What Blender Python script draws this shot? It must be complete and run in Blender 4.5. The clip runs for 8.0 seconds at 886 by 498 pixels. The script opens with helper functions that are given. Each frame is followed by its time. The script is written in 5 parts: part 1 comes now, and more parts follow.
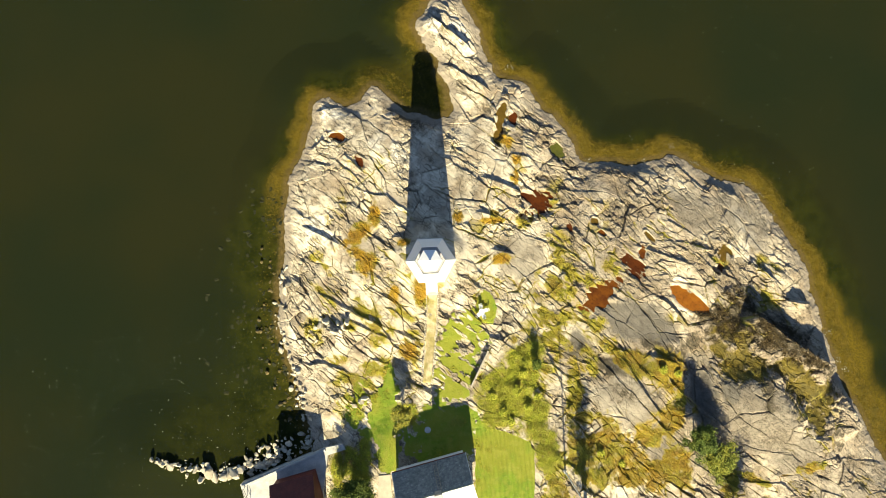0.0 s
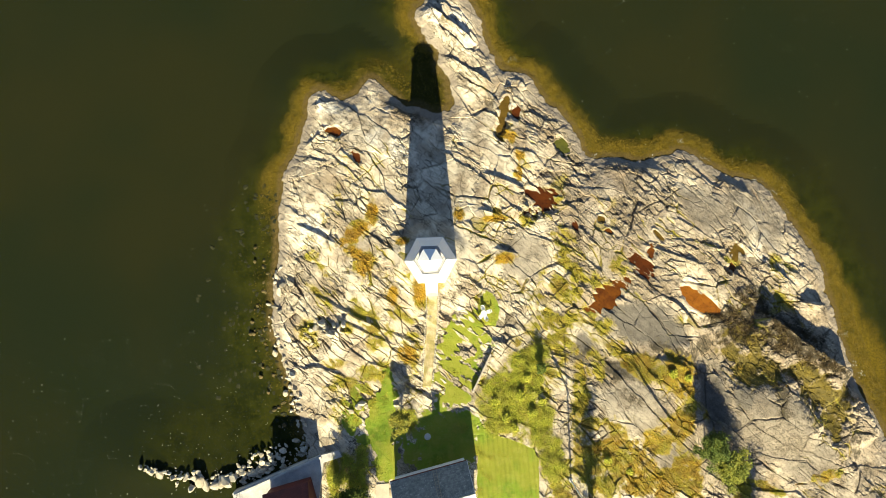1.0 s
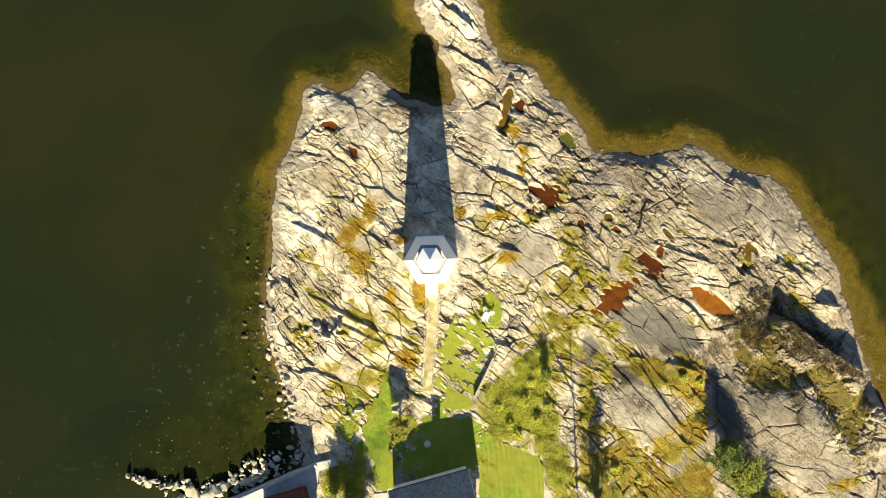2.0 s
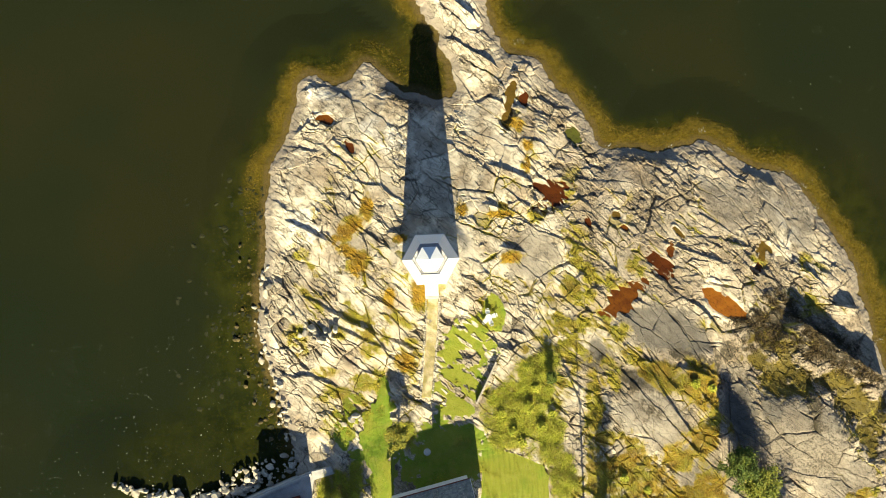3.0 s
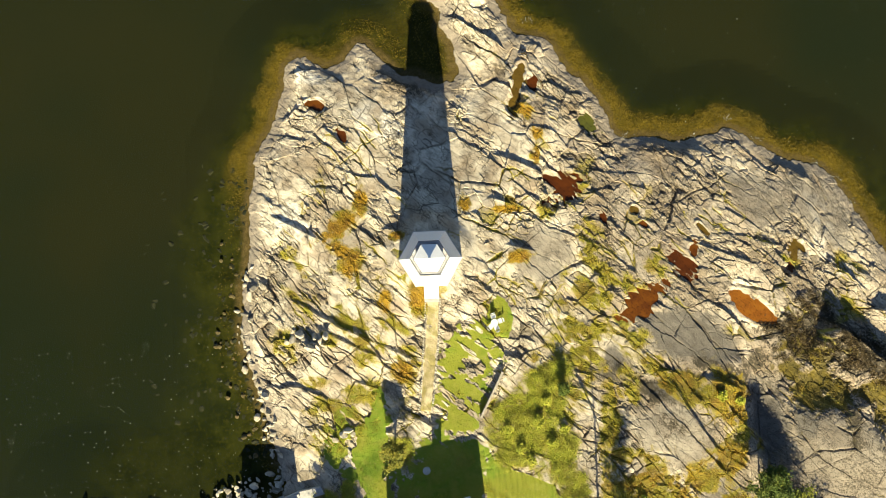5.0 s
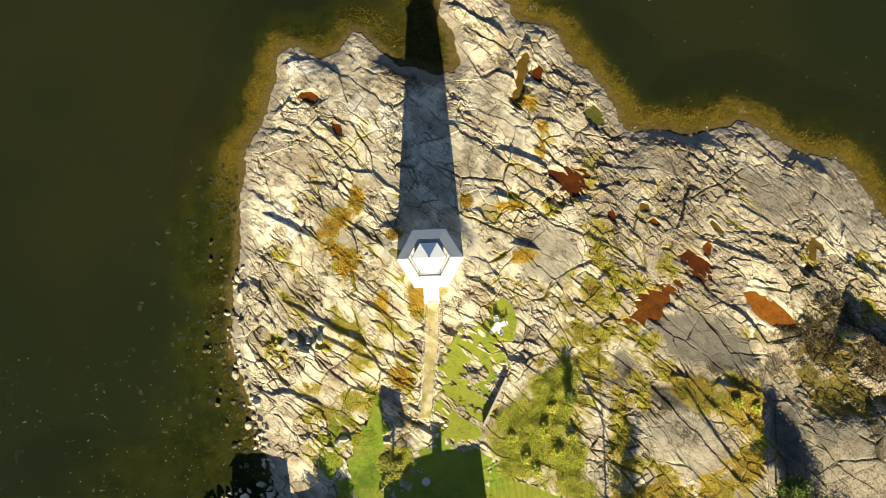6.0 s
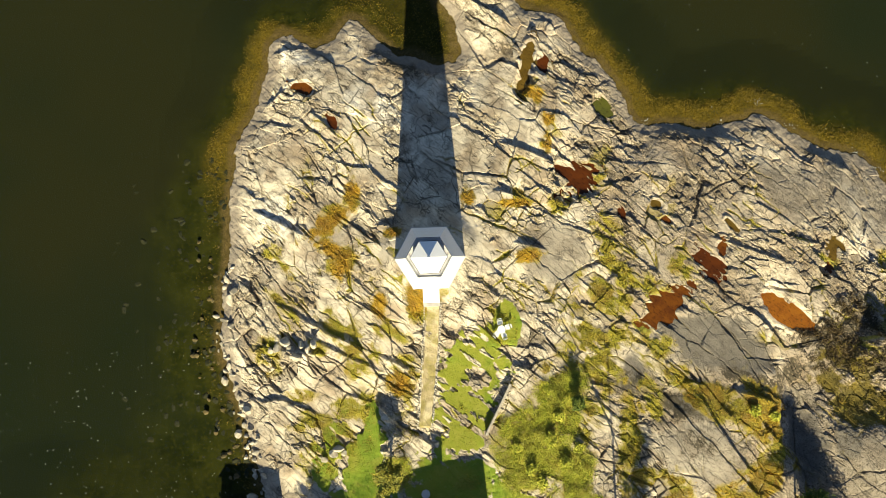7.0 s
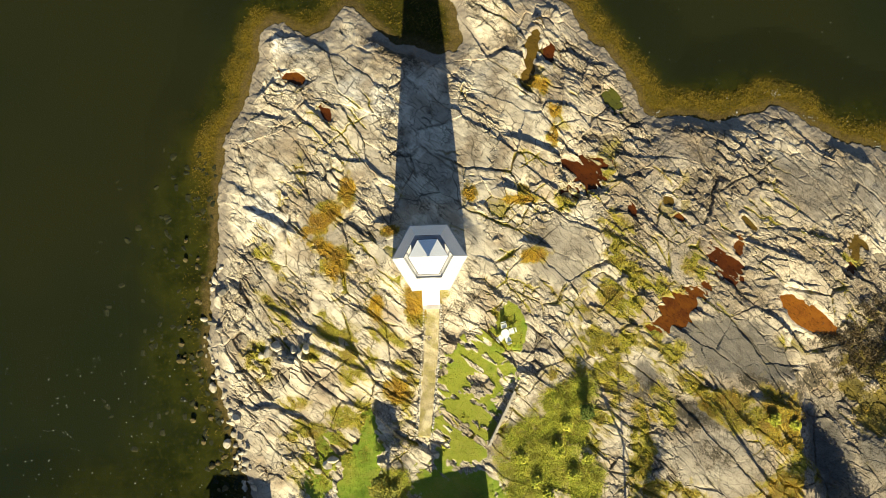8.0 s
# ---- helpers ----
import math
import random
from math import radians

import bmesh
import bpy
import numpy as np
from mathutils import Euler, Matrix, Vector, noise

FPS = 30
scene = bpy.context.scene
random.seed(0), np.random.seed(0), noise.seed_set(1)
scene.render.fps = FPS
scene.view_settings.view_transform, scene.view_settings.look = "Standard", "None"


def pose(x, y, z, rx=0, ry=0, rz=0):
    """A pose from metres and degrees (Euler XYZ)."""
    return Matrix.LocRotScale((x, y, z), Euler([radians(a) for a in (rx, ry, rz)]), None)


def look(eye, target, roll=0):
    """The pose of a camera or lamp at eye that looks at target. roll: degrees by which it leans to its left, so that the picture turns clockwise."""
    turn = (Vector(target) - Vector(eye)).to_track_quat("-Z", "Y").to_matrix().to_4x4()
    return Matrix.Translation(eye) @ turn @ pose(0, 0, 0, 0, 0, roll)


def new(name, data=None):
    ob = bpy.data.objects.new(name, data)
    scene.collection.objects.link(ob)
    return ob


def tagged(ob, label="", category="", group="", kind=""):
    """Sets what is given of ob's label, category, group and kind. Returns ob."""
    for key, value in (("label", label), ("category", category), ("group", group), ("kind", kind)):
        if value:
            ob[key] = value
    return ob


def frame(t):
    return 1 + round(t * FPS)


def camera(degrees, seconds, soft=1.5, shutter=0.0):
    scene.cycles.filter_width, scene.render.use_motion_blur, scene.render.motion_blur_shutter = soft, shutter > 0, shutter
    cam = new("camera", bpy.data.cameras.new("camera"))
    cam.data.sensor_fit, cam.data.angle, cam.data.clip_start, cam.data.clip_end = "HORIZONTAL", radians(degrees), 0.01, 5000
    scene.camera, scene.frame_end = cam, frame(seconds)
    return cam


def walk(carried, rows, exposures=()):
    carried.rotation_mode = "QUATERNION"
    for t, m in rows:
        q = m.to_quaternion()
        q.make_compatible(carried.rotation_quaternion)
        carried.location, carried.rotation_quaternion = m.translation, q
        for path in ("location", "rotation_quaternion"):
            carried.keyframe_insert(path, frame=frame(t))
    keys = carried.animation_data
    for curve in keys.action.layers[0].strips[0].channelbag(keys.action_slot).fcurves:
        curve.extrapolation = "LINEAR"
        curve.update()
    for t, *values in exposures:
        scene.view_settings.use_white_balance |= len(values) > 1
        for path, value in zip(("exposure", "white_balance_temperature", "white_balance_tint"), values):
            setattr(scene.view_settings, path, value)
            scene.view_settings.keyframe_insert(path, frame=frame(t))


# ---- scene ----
cam = camera(77.0, 8.0, soft=0.9)
# seconds, eye, turn
PATH = [
    (0.0, 0.458, 0.070, 78.499, 1.113, -0.918, -2.330),
    (0.5, 0.450, 0.035, 76.994, 1.117, -0.916, -2.330),
    (1.0, 0.442, 0.002, 75.489, 1.122, -0.914, -2.330),
    (1.5, 0.434, -0.030, 73.983, 1.127, -0.912, -2.330),
    (2.0, 0.428, -0.060, 72.476, 1.132, -0.909, -2.330),
    (2.5, 0.423, -0.089, 70.969, 1.138, -0.907, -2.330),
    (3.0, 0.418, -0.116, 69.460, 1.144, -0.905, -2.329),
    (3.5, 0.414, -0.142, 67.950, 1.150, -0.902, -2.328),
    (4.0, 0.412, -0.166, 66.440, 1.156, -0.900, -2.327),
    (4.5, 0.410, -0.189, 64.929, 1.163, -0.898, -2.326),
    (5.0, 0.408, -0.210, 63.417, 1.170, -0.895, -2.324),
    (5.5, 0.408, -0.230, 61.904, 1.177, -0.892, -2.323),
    (6.0, 0.408, -0.248, 60.390, 1.185, -0.890, -2.321),
    (6.5, 0.410, -0.265, 58.875, 1.192, -0.887, -2.318),
    (7.0, 0.412, -0.280, 57.359, 1.200, -0.884, -2.316),
    (7.5, 0.415, -0.294, 55.843, 1.209, -0.882, -2.313),
    (8.0, 0.419, -0.306, 54.325, 1.217, -0.879, -2.311),
]
walk(cam, [(t, pose(x, y, z, a, b, c)) for t, x, y, z, a, b, c in PATH], exposures=[(0.0, 1.63), (2.0, 1.58), (4.0, 1.48), (6.0, 1.36), (8.0, 1.23)])

# ---- light ----
SUN_UP, SUN_ROUND = 29.0, 180.0
world = bpy.data.worlds.new("sky")
scene.world = world
world.use_nodes = True
wn = world.node_tree
sky = wn.nodes.new("ShaderNodeTexSky")
sky.sky_type, sky.sun_disc = "NISHITA", False
sky.air_density, sky.dust_density, sky.ozone_density = 0.75, 0.2, 2.5
sky.sun_elevation, sky.sun_rotation = radians(SUN_UP), radians(SUN_ROUND)
wn.links.new(sky.outputs[0], wn.nodes["Background"].inputs[0])
wn.nodes["Background"].inputs[1].default_value = 0.05
sun = new("sun", bpy.data.lights.new("sun", "SUN"))
sun.data.energy, sun.data.angle, sun.data.color = 5.0, radians(0.5), (1.0, 0.9, 0.61)
sun.matrix_world = look((0, -math.cos(radians(SUN_UP)) * 100, math.sin(radians(SUN_UP)) * 100), (0.4, 0, 0))


# ---- materials ----
class Shade:
    """A short way to write node materials."""

    def __init__(self, name, rough=0.8, metal=0.0, spec=0.3):
        self.m = bpy.data.materials.new(name)
        self.m.use_nodes = True
        self.t = self.m.node_tree
        self.b = self.t.nodes["Principled BSDF"]
        self.b.inputs["Roughness"].default_value = rough
        self.b.inputs["Metallic"].default_value = metal
        self.b.inputs["Specular IOR Level"].default_value = spec
        self.co = self.t.nodes.new("ShaderNodeTexCoord").outputs["Object"]

    def put(self, socket, v):
        if isinstance(v, bpy.types.NodeSocket):
            self.t.links.new(v, socket)
        elif isinstance(v, tuple) and len(v) == 3 and socket.type == "RGBA":
            socket.default_value = (*v, 1)
        else:
            socket.default_value = v

    def noise(self, scale, detail=3.0, stretch=None, turn=0.0, rough=0.55):
        n = self.t.nodes.new("ShaderNodeTexNoise")
        co = self.co
        if stretch:
            mp = self.t.nodes.new("ShaderNodeMapping")
            mp.vector_type = "TEXTURE"
            mp.inputs["Rotation"].default_value = (0, 0, radians(turn))
            mp.inputs["Scale"].default_value = [1 / k for k in stretch]
            self.t.links.new(co, mp.inputs[0])
            co = mp.outputs[0]
        self.t.links.new(co, n.inputs["Vector"])
        n.inputs["Scale"].default_value, n.inputs["Detail"].default_value = scale, detail
        n.inputs["Roughness"].default_value = rough
        return n.outputs[0]

    def net(self, scale, stretch, turn):
        """Nearness to the joints of a net of irregular cells."""
        wob = self.t.nodes.new("ShaderNodeTexNoise")
        wob.inputs["Scale"].default_value, wob.inputs["Detail"].default_value = scale * 1.6, 3.0
        self.t.links.new(self.co, wob.inputs["Vector"])
        add = self.t.nodes.new("ShaderNodeVectorMath")
        add.operation = "MULTIPLY_ADD"
        self.t.links.new(wob.outputs["Color"], add.inputs[0])
        add.inputs[1].default_value = (0.45 / scale,) * 3
        self.t.links.new(self.co, add.inputs[2])
        mp = self.t.nodes.new("ShaderNodeMapping")
        mp.vector_type = "TEXTURE"
        mp.inputs["Rotation"].default_value = (0, 0, radians(turn))
        mp.inputs["Scale"].default_value = [1 / k for k in stretch]
        self.t.links.new(add.outputs[0], mp.inputs[0])
        n = self.t.nodes.new("ShaderNodeTexVoronoi")
        n.feature, n.voronoi_dimensions = "DISTANCE_TO_EDGE", "2D"
        n.inputs["Scale"].default_value = scale
        self.t.links.new(mp.outputs[0], n.inputs["Vector"])
        return n.outputs["Distance"]

    def span(self, v, a, b, c=0.0, d=1.0):
        n = self.t.nodes.new("ShaderNodeMapRange")
        n.interpolation_type = "SMOOTHSTEP"
        self.put(n.inputs[0], v)
        for i, k in enumerate((a, b, c, d)):
            n.inputs[i + 1].default_value = k
        return n.outputs[0]

    def calc(self, op, a, b=0.0):
        n = self.t.nodes.new("ShaderNodeMath")
        n.operation = op
        self.put(n.inputs[0], a)
        self.put(n.inputs[1], b)
        return n.outputs[0]

    def mix(self, f, a, b, how="MIX"):
        n = self.t.nodes.new("ShaderNodeMix")
        n.data_type, n.blend_type = "RGBA", how
        self.put(n.inputs[0], f)
        self.put(n.inputs[6], a)
        self.put(n.inputs[7], b)
        return n.outputs[2]

    def attr(self, name):
        n = self.t.nodes.new("ShaderNodeAttribute")
        n.attribute_name = name
        s = self.t.nodes.new("ShaderNodeSeparateColor")
        self.t.links.new(n.outputs["Color"], s.inputs[0])
        return s.outputs[0], s.outputs[1], s.outputs[2]

    def island(self):
        return self.t.nodes.new("ShaderNodeNewGeometry").outputs["Random Per Island"]

    def thing(self):
        return self.t.nodes.new("ShaderNodeObjectInfo").outputs["Random"]

    def bump(self, v, strength=0.5, depth=0.02):
        n = self.t.nodes.new("ShaderNodeBump")
        n.inputs["Strength"].default_value, n.inputs["Distance"].default_value = strength, depth
        self.put(n.inputs["Height"], v)
        self.t.links.new(n.outputs[0], self.b.inputs["Normal"])

    def done(self, colour):
        self.put(self.b.inputs["Base Color"], colour)
        return self.m


def plain(name, a, b, scale=2.0, rough=0.8, metal=0.0, fine=30.0, bump=0.3, spread=0.0, spec=0.3):
    """A surface of two near tones, blotches and grain, and a little relief."""
    s = Shade(name, rough, metal, spec)
    c = s.mix(s.span(s.noise(scale, 4), 0.35, 0.65), a, b)
    c = s.mix(0.35, c, s.mix(s.span(s.noise(fine, 2), 0.3, 0.7), (0.5, 0.5, 0.5), (1.0, 1.0, 1.0)), "MULTIPLY")
    if spread:
        c = s.mix(spread, c, s.mix(s.thing(), (0.35, 0.33, 0.3), (1.0, 1.0, 1.0)), "MULTIPLY")
    s.bump(s.noise(fine, 3), bump)
    return s.done(c)


def ground_material():
    s = Shade("rock_and_turf", 0.85, 0, 0.25)
    lawn, gold, olive = s.attr("growth")
    dark, smooth, wet = s.attr("rockface")
    deep, weed, soil = s.attr("seafloor")
    shoal, dirt, orange = s.attr("seam")
    big = s.noise(0.16, 4)
    mid = s.noise(1.1, 5)
    grain = s.noise(9.0, 4)
    fine = s.noise(38.0, 2)
    streak = s.noise(1.0, 5, (0.6, 3.2, 1.0), -42)
    hair = s.calc("ABSOLUTE", s.calc("SUBTRACT", s.noise(1.0, 3, (0.35, 1.5, 1.0), -42), 0.5))
    hair2 = s.calc("ABSOLUTE", s.calc("SUBTRACT", s.noise(1.0, 3, (1.1, 0.4, 1.0), -30), 0.5))
    rock = s.mix(s.span(big, 0.35, 0.65), (0.67, 0.58, 0.425), (0.58, 0.5, 0.37))
    plate, piece, loose = s.attr("plate")
    rock = s.mix(s.span(plate, 0.5, 0.95, 0, 0.7), rock, (0.33, 0.283, 0.215))
    rock = s.mix(s.span(piece, 0.1, 0.6, 0.4, 0), rock, (0.72, 0.64, 0.475))
    rock = s.mix(s.span(piece, 0.0, 0.12, 0.75, 0), rock, (0.8, 0.74, 0.62))
    rock = s.mix(s.span(piece, 0.55, 0.95, 0, 0.5), rock, (0.3, 0.245, 0.17))
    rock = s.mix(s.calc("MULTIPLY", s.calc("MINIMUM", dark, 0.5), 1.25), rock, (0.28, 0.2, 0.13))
    rock = s.mix(s.span(mid, 0.48, 0.74, 0, 0.75), rock, (0.28, 0.245, 0.19))
    rock = s.mix(s.span(s.noise(0.33, 5), 0.46, 0.66, 0, 0.75), rock, (0.27, 0.198, 0.12))
    rock = s.mix(s.span(streak, 0.54, 0.7, 0, 0.6), rock, (0.14, 0.118, 0.085))
    rock = s.mix(s.span(grain, 0.5, 0.68, 0, 0.28), rock, (0.17, 0.145, 0.105))
    rock = s.mix(s.span(s.noise(17.0, 3), 0.54, 0.66, 0, 0.2), rock, (0.16, 0.14, 0.1))
    rock = s.mix(s.span(s.noise(14.0, 2), 0.56, 0.66, 0, 0.25), rock, (0.52, 0.46, 0.35))
    rock = s.mix(s.span(fine, 0.56, 0.66, 0, 0.2), rock, (0.46, 0.41, 0.32))
    slab = s.mix(s.span(mid, 0.35, 0.7), (0.165, 0.145, 0.114), (0.118, 0.103, 0.082))
    slab = s.mix(s.span(grain, 0.48, 0.66, 0, 0.6), slab, (0.075, 0.064, 0.05))
    slab = s.mix(s.span(s.noise(15.0, 2), 0.56, 0.66, 0, 0.6), slab, (0.27, 0.24, 0.195))
    slab = s.mix(s.span(fine, 0.58, 0.66, 0, 0.5), slab, (0.26, 0.235, 0.195))
    slab = s.mix(s.span(streak, 0.5, 0.7, 0, 0.4), slab, (0.085, 0.072, 0.055))
    rock = s.mix(s.calc("MULTIPLY", loose, s.span(grain, 0.42, 0.58, 0, 0.7)), rock, (0.12, 0.095, 0.058))
    crack = s.calc("MAXIMUM", s.span(hair, 0.008, 0.022, 1, 0), s.span(hair2, 0.006, 0.016, 0.8, 0))
    crack = s.calc("MULTIPLY", crack, s.span(s.noise(0.5, 2), 0.42, 0.6))
    for sc, wide, amount in ((0.45, 0.035, 1.0), (0.9, 0.05, 1.0), (1.9, 0.06, 0.75)):
        edge = s.net(sc, (0.55, 1.5, 1.0), -44)
        patch = s.span(s.noise(sc * 0.5, 3), 0.44, 0.6)
        crack = s.calc("MAXIMUM", crack, s.calc("MULTIPLY", s.span(edge, 0.0, wide, amount, 0), patch))
    rock = s.mix(s.calc("MULTIPLY", crack, 0.9), rock, (0.05, 0.04, 0.025))
    slab = s.mix(s.calc("MULTIPLY", crack, 0.4), slab, (0.05, 0.042, 0.03))
    c = s.mix(smooth, rock, slab)
    c = s.mix(s.calc("MULTIPLY", dirt, s.span(grain, 0.35, 0.6, 0.55, 0.95)), c, (0.055, 0.042, 0.022))
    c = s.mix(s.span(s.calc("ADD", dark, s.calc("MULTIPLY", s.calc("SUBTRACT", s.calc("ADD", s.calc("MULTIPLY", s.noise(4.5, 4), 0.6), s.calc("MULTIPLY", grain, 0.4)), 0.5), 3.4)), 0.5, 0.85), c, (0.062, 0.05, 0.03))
    c = s.mix(s.calc("MULTIPLY", wet, s.span(mid, 0.3, 0.6, 0.6, 0.95)), c, (0.24, 0.2, 0.15))
    bare = s.mix(s.span(mid, 0.35, 0.65), (0.34, 0.25, 0.12), (0.22, 0.155, 0.07))
    c = s.mix(soil, c, bare)
    og = s.mix(s.span(mid, 0.3, 0.7), (0.135, 0.1, 0.012), (0.07, 0.055, 0.011))
    c = s.mix(s.span(s.calc("ADD", olive, s.calc("MULTIPLY", s.calc("SUBTRACT", grain, 0.5), 0.8)), 0.35, 0.65), c, og)
    yg = s.mix(s.span(mid, 0.36, 0.64), (0.32, 0.275, 0.03), (0.2, 0.19, 0.02))
    yg = s.mix(s.span(s.noise(0.4, 4), 0.48, 0.64, 0, 0.8), yg, (0.21, 0.125, 0.03))
    yg = s.mix(s.span(s.noise(2.2, 4), 0.56, 0.66, 0, 0.6), yg, (0.36, 0.31, 0.16))
    yg = s.mix(orange, yg, s.mix(s.span(mid, 0.36, 0.64), (0.38, 0.225, 0.016), (0.21, 0.13, 0.018)))
    yg = s.mix(s.span(grain, 0.45, 0.7), yg, (0.11, 0.095, 0.02))
    c = s.mix(s.span(s.calc("ADD", gold, s.calc("MULTIPLY", s.calc("SUBTRACT", mid, 0.5), 0.6)), 0.05, 0.4, 0, 0.45), c, (0.34, 0.27, 0.07))
    c = s.mix(s.span(s.calc("ADD", gold, s.calc("MULTIPLY", s.calc("SUBTRACT", grain, 0.5), 0.8)), 0.3, 0.62), c, yg)
    gr = s.mix(s.span(mid, 0.35, 0.65), (0.175, 0.25, 0.016), (0.125, 0.2, 0.013))
    gr = s.mix(s.span(s.noise(0.22, 4), 0.4, 0.58, 0, 0.7), gr, (0.25, 0.238, 0.024))
    gr = s.mix(s.span(s.noise(2.5, 3), 0.55, 0.7, 0, 0.3), gr, (0.27, 0.22, 0.04))
    gr = s.mix(s.span(s.noise(0.9, 5), 0.5, 0.64, 0, 0.5), gr, (0.27, 0.27, 0.04))
    gr = s.mix(s.span(s.noise(3.4, 3), 0.6, 0.7, 0, 0.25), gr, (0.36, 0.33, 0.12))
    gr = s.mix(s.span(grain, 0.5, 0.75, 0, 0.35), gr, (0.08, 0.11, 0.012))
    c = s.mix(s.span(s.calc("ADD", lawn, s.calc("MULTIPLY", s.calc("SUBTRACT", grain, 0.5), 0.5)), 0.42, 0.58), c, gr)
    wd = s.mix(s.span(s.noise(5.0, 4), 0.35, 0.65), (0.135, 0.092, 0.012), (0.065, 0.05, 0.008))
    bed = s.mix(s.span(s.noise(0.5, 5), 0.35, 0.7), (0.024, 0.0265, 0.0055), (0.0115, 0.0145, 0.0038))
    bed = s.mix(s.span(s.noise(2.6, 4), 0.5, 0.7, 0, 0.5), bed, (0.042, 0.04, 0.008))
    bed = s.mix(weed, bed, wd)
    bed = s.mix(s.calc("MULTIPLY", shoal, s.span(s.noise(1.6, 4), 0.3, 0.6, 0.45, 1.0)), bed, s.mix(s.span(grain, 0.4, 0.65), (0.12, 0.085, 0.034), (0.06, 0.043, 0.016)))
    # Offshore, the water's loss of light is painted onto the floor as darker tones.
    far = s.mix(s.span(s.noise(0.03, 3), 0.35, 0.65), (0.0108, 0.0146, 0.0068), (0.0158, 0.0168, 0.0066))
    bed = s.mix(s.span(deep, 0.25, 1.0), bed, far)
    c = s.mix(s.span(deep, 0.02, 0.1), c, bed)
    s.put(s.b.inputs["Specular IOR Level"], s.span(deep, 0.02, 0.1, 0.25, 0.0))
    h = s.calc("ADD", s.calc("MULTIPLY", grain, 0.7), s.calc("MULTIPLY", fine, 0.3))
    h = s.calc("SUBTRACT", h, s.calc("MULTIPLY", crack, s.calc("MULTIPLY", s.span(deep, 0.02, 0.1, 0.5, 0.0), s.span(s.calc("MAXIMUM", lawn, gold), 0.2, 0.5, 1, 0))))
    s.bump(h, 0.5, 0.05)
    return s.done(c)


def water_material():
    m = bpy.data.materials.new("sea_water")
    m.use_nodes = True
    t = m.node_tree
    t.nodes.remove(t.nodes["Principled BSDF"])
    clear = t.nodes.new("ShaderNodeBsdfTransparent")
    clear.inputs[0].default_value = (0.95, 0.97, 0.92, 1)
    gloss = t.nodes.new("ShaderNodeBsdfGlossy")
    gloss.inputs["Roughness"].default_value = 0.06
    fres = t.nodes.new("ShaderNodeFresnel")
    fres.inputs[0].default_value = 1.33
    mix = t.nodes.new("ShaderNodeMixShader")
    co = t.nodes.new("ShaderNodeTexCoord")
    mp = t.nodes.new("ShaderNodeMapping")
    mp.inputs["Scale"].default_value = (0.7, 1.5, 1)
    mp.inputs["Rotation"].default_value = (0, 0, radians(12))
    t.links.new(co.outputs["Object"], mp.inputs[0])
    heights = []
    for sc, det in ((1.3, 3.0), (0.25, 2.0)):
        n = t.nodes.new("ShaderNodeTexNoise")
        n.inputs["Scale"].default_value, n.inputs["Detail"].default_value = sc, det
        t.links.new(mp.outputs[0], n.inputs["Vector"])
        heights.append(n.outputs[0])
    add = t.nodes.new("ShaderNodeMath")
    t.links.new(heights[0], add.inputs[0])
    t.links.new(heights[1], add.inputs[1])
    bp = t.nodes.new("ShaderNodeBump")
    bp.inputs["Strength"].default_value, bp.inputs["Distance"].default_value = 0.8, 0.14
    t.links.new(add.outputs[0], bp.inputs["Height"])
    t.links.new(bp.outputs[0], gloss.inputs["Normal"])
    t.links.new(bp.outputs[0], fres.inputs["Normal"])
    half = t.nodes.new("ShaderNodeMath")
    half.operation = "MULTIPLY"
    half.inputs[1].default_value = 0.3
    t.links.new(fres.outputs[0], half.inputs[0])
    t.links.new(half.outputs[0], mix.inputs[0])
    t.links.new(clear.outputs[0], mix.inputs[1])
    t.links.new(gloss.outputs[0], mix.inputs[2])
    t.links.new(mix.outputs[0], t.nodes["Material Output"].inputs[0])
    return m


GROUND = ground_material()
WATER = water_material()
WHITE = plain("white_limewash", (0.94, 0.94, 0.93), (0.9, 0.9, 0.88), 0.7, 0.6, fine=14, bump=0.1)
LEAD = plain("black_painted_iron", (0.03, 0.032, 0.036), (0.05, 0.05, 0.055), 3, 0.45)


def slate_material():
    s = Shade("dark_slate", 0.6, 0, 0.3)
    c = s.mix(s.span(s.noise(2.6, 4), 0.35, 0.65), (0.14, 0.16, 0.155), (0.23, 0.25, 0.235))
    c = s.mix(s.span(s.noise(6.0, 4), 0.58, 0.68, 0, 0.7), c, (0.48, 0.49, 0.45))
    c = s.mix(s.span(s.noise(0.8, 3), 0.5, 0.7, 0, 0.5), c, (0.1, 0.115, 0.11))
    s.bump(s.noise(7, 3), 0.8)
    return s.done(c)


SLATE = slate_material()
PALE_SOUTH_ROOF = plain("pale_south_roof", (0.78, 0.78, 0.76), (0.7, 0.7, 0.69), 0.8, 0.4, fine=6, bump=0.1)
EDGE_STONE = plain("pale_edging_stone", (0.72, 0.66, 0.52), (0.5, 0.45, 0.34), 2, 0.85, fine=12, spread=0.4)
RED_ROOF = plain("oxblood_roof_sheet", (0.14, 0.035, 0.025), (0.10, 0.027, 0.02), 1.2, 0.6, fine=12)
CONCRETE = plain("weathered_concrete", (0.56, 0.54, 0.49), (0.42, 0.41, 0.38), 0.8, 0.85, fine=12)
STONE = plain("shore_stone", (0.64, 0.58, 0.44), (0.4, 0.35, 0.26), 1.1, 0.85, fine=12, spread=0.65)
WHITE_WOOD = plain("white_painted_boards", (0.8, 0.79, 0.76), (0.72, 0.71, 0.68), 1.0, 0.6)
RED_WOOD = plain("red_painted_boards", (0.13, 0.03, 0.02), (0.1, 0.024, 0.017), 1.0, 0.7)
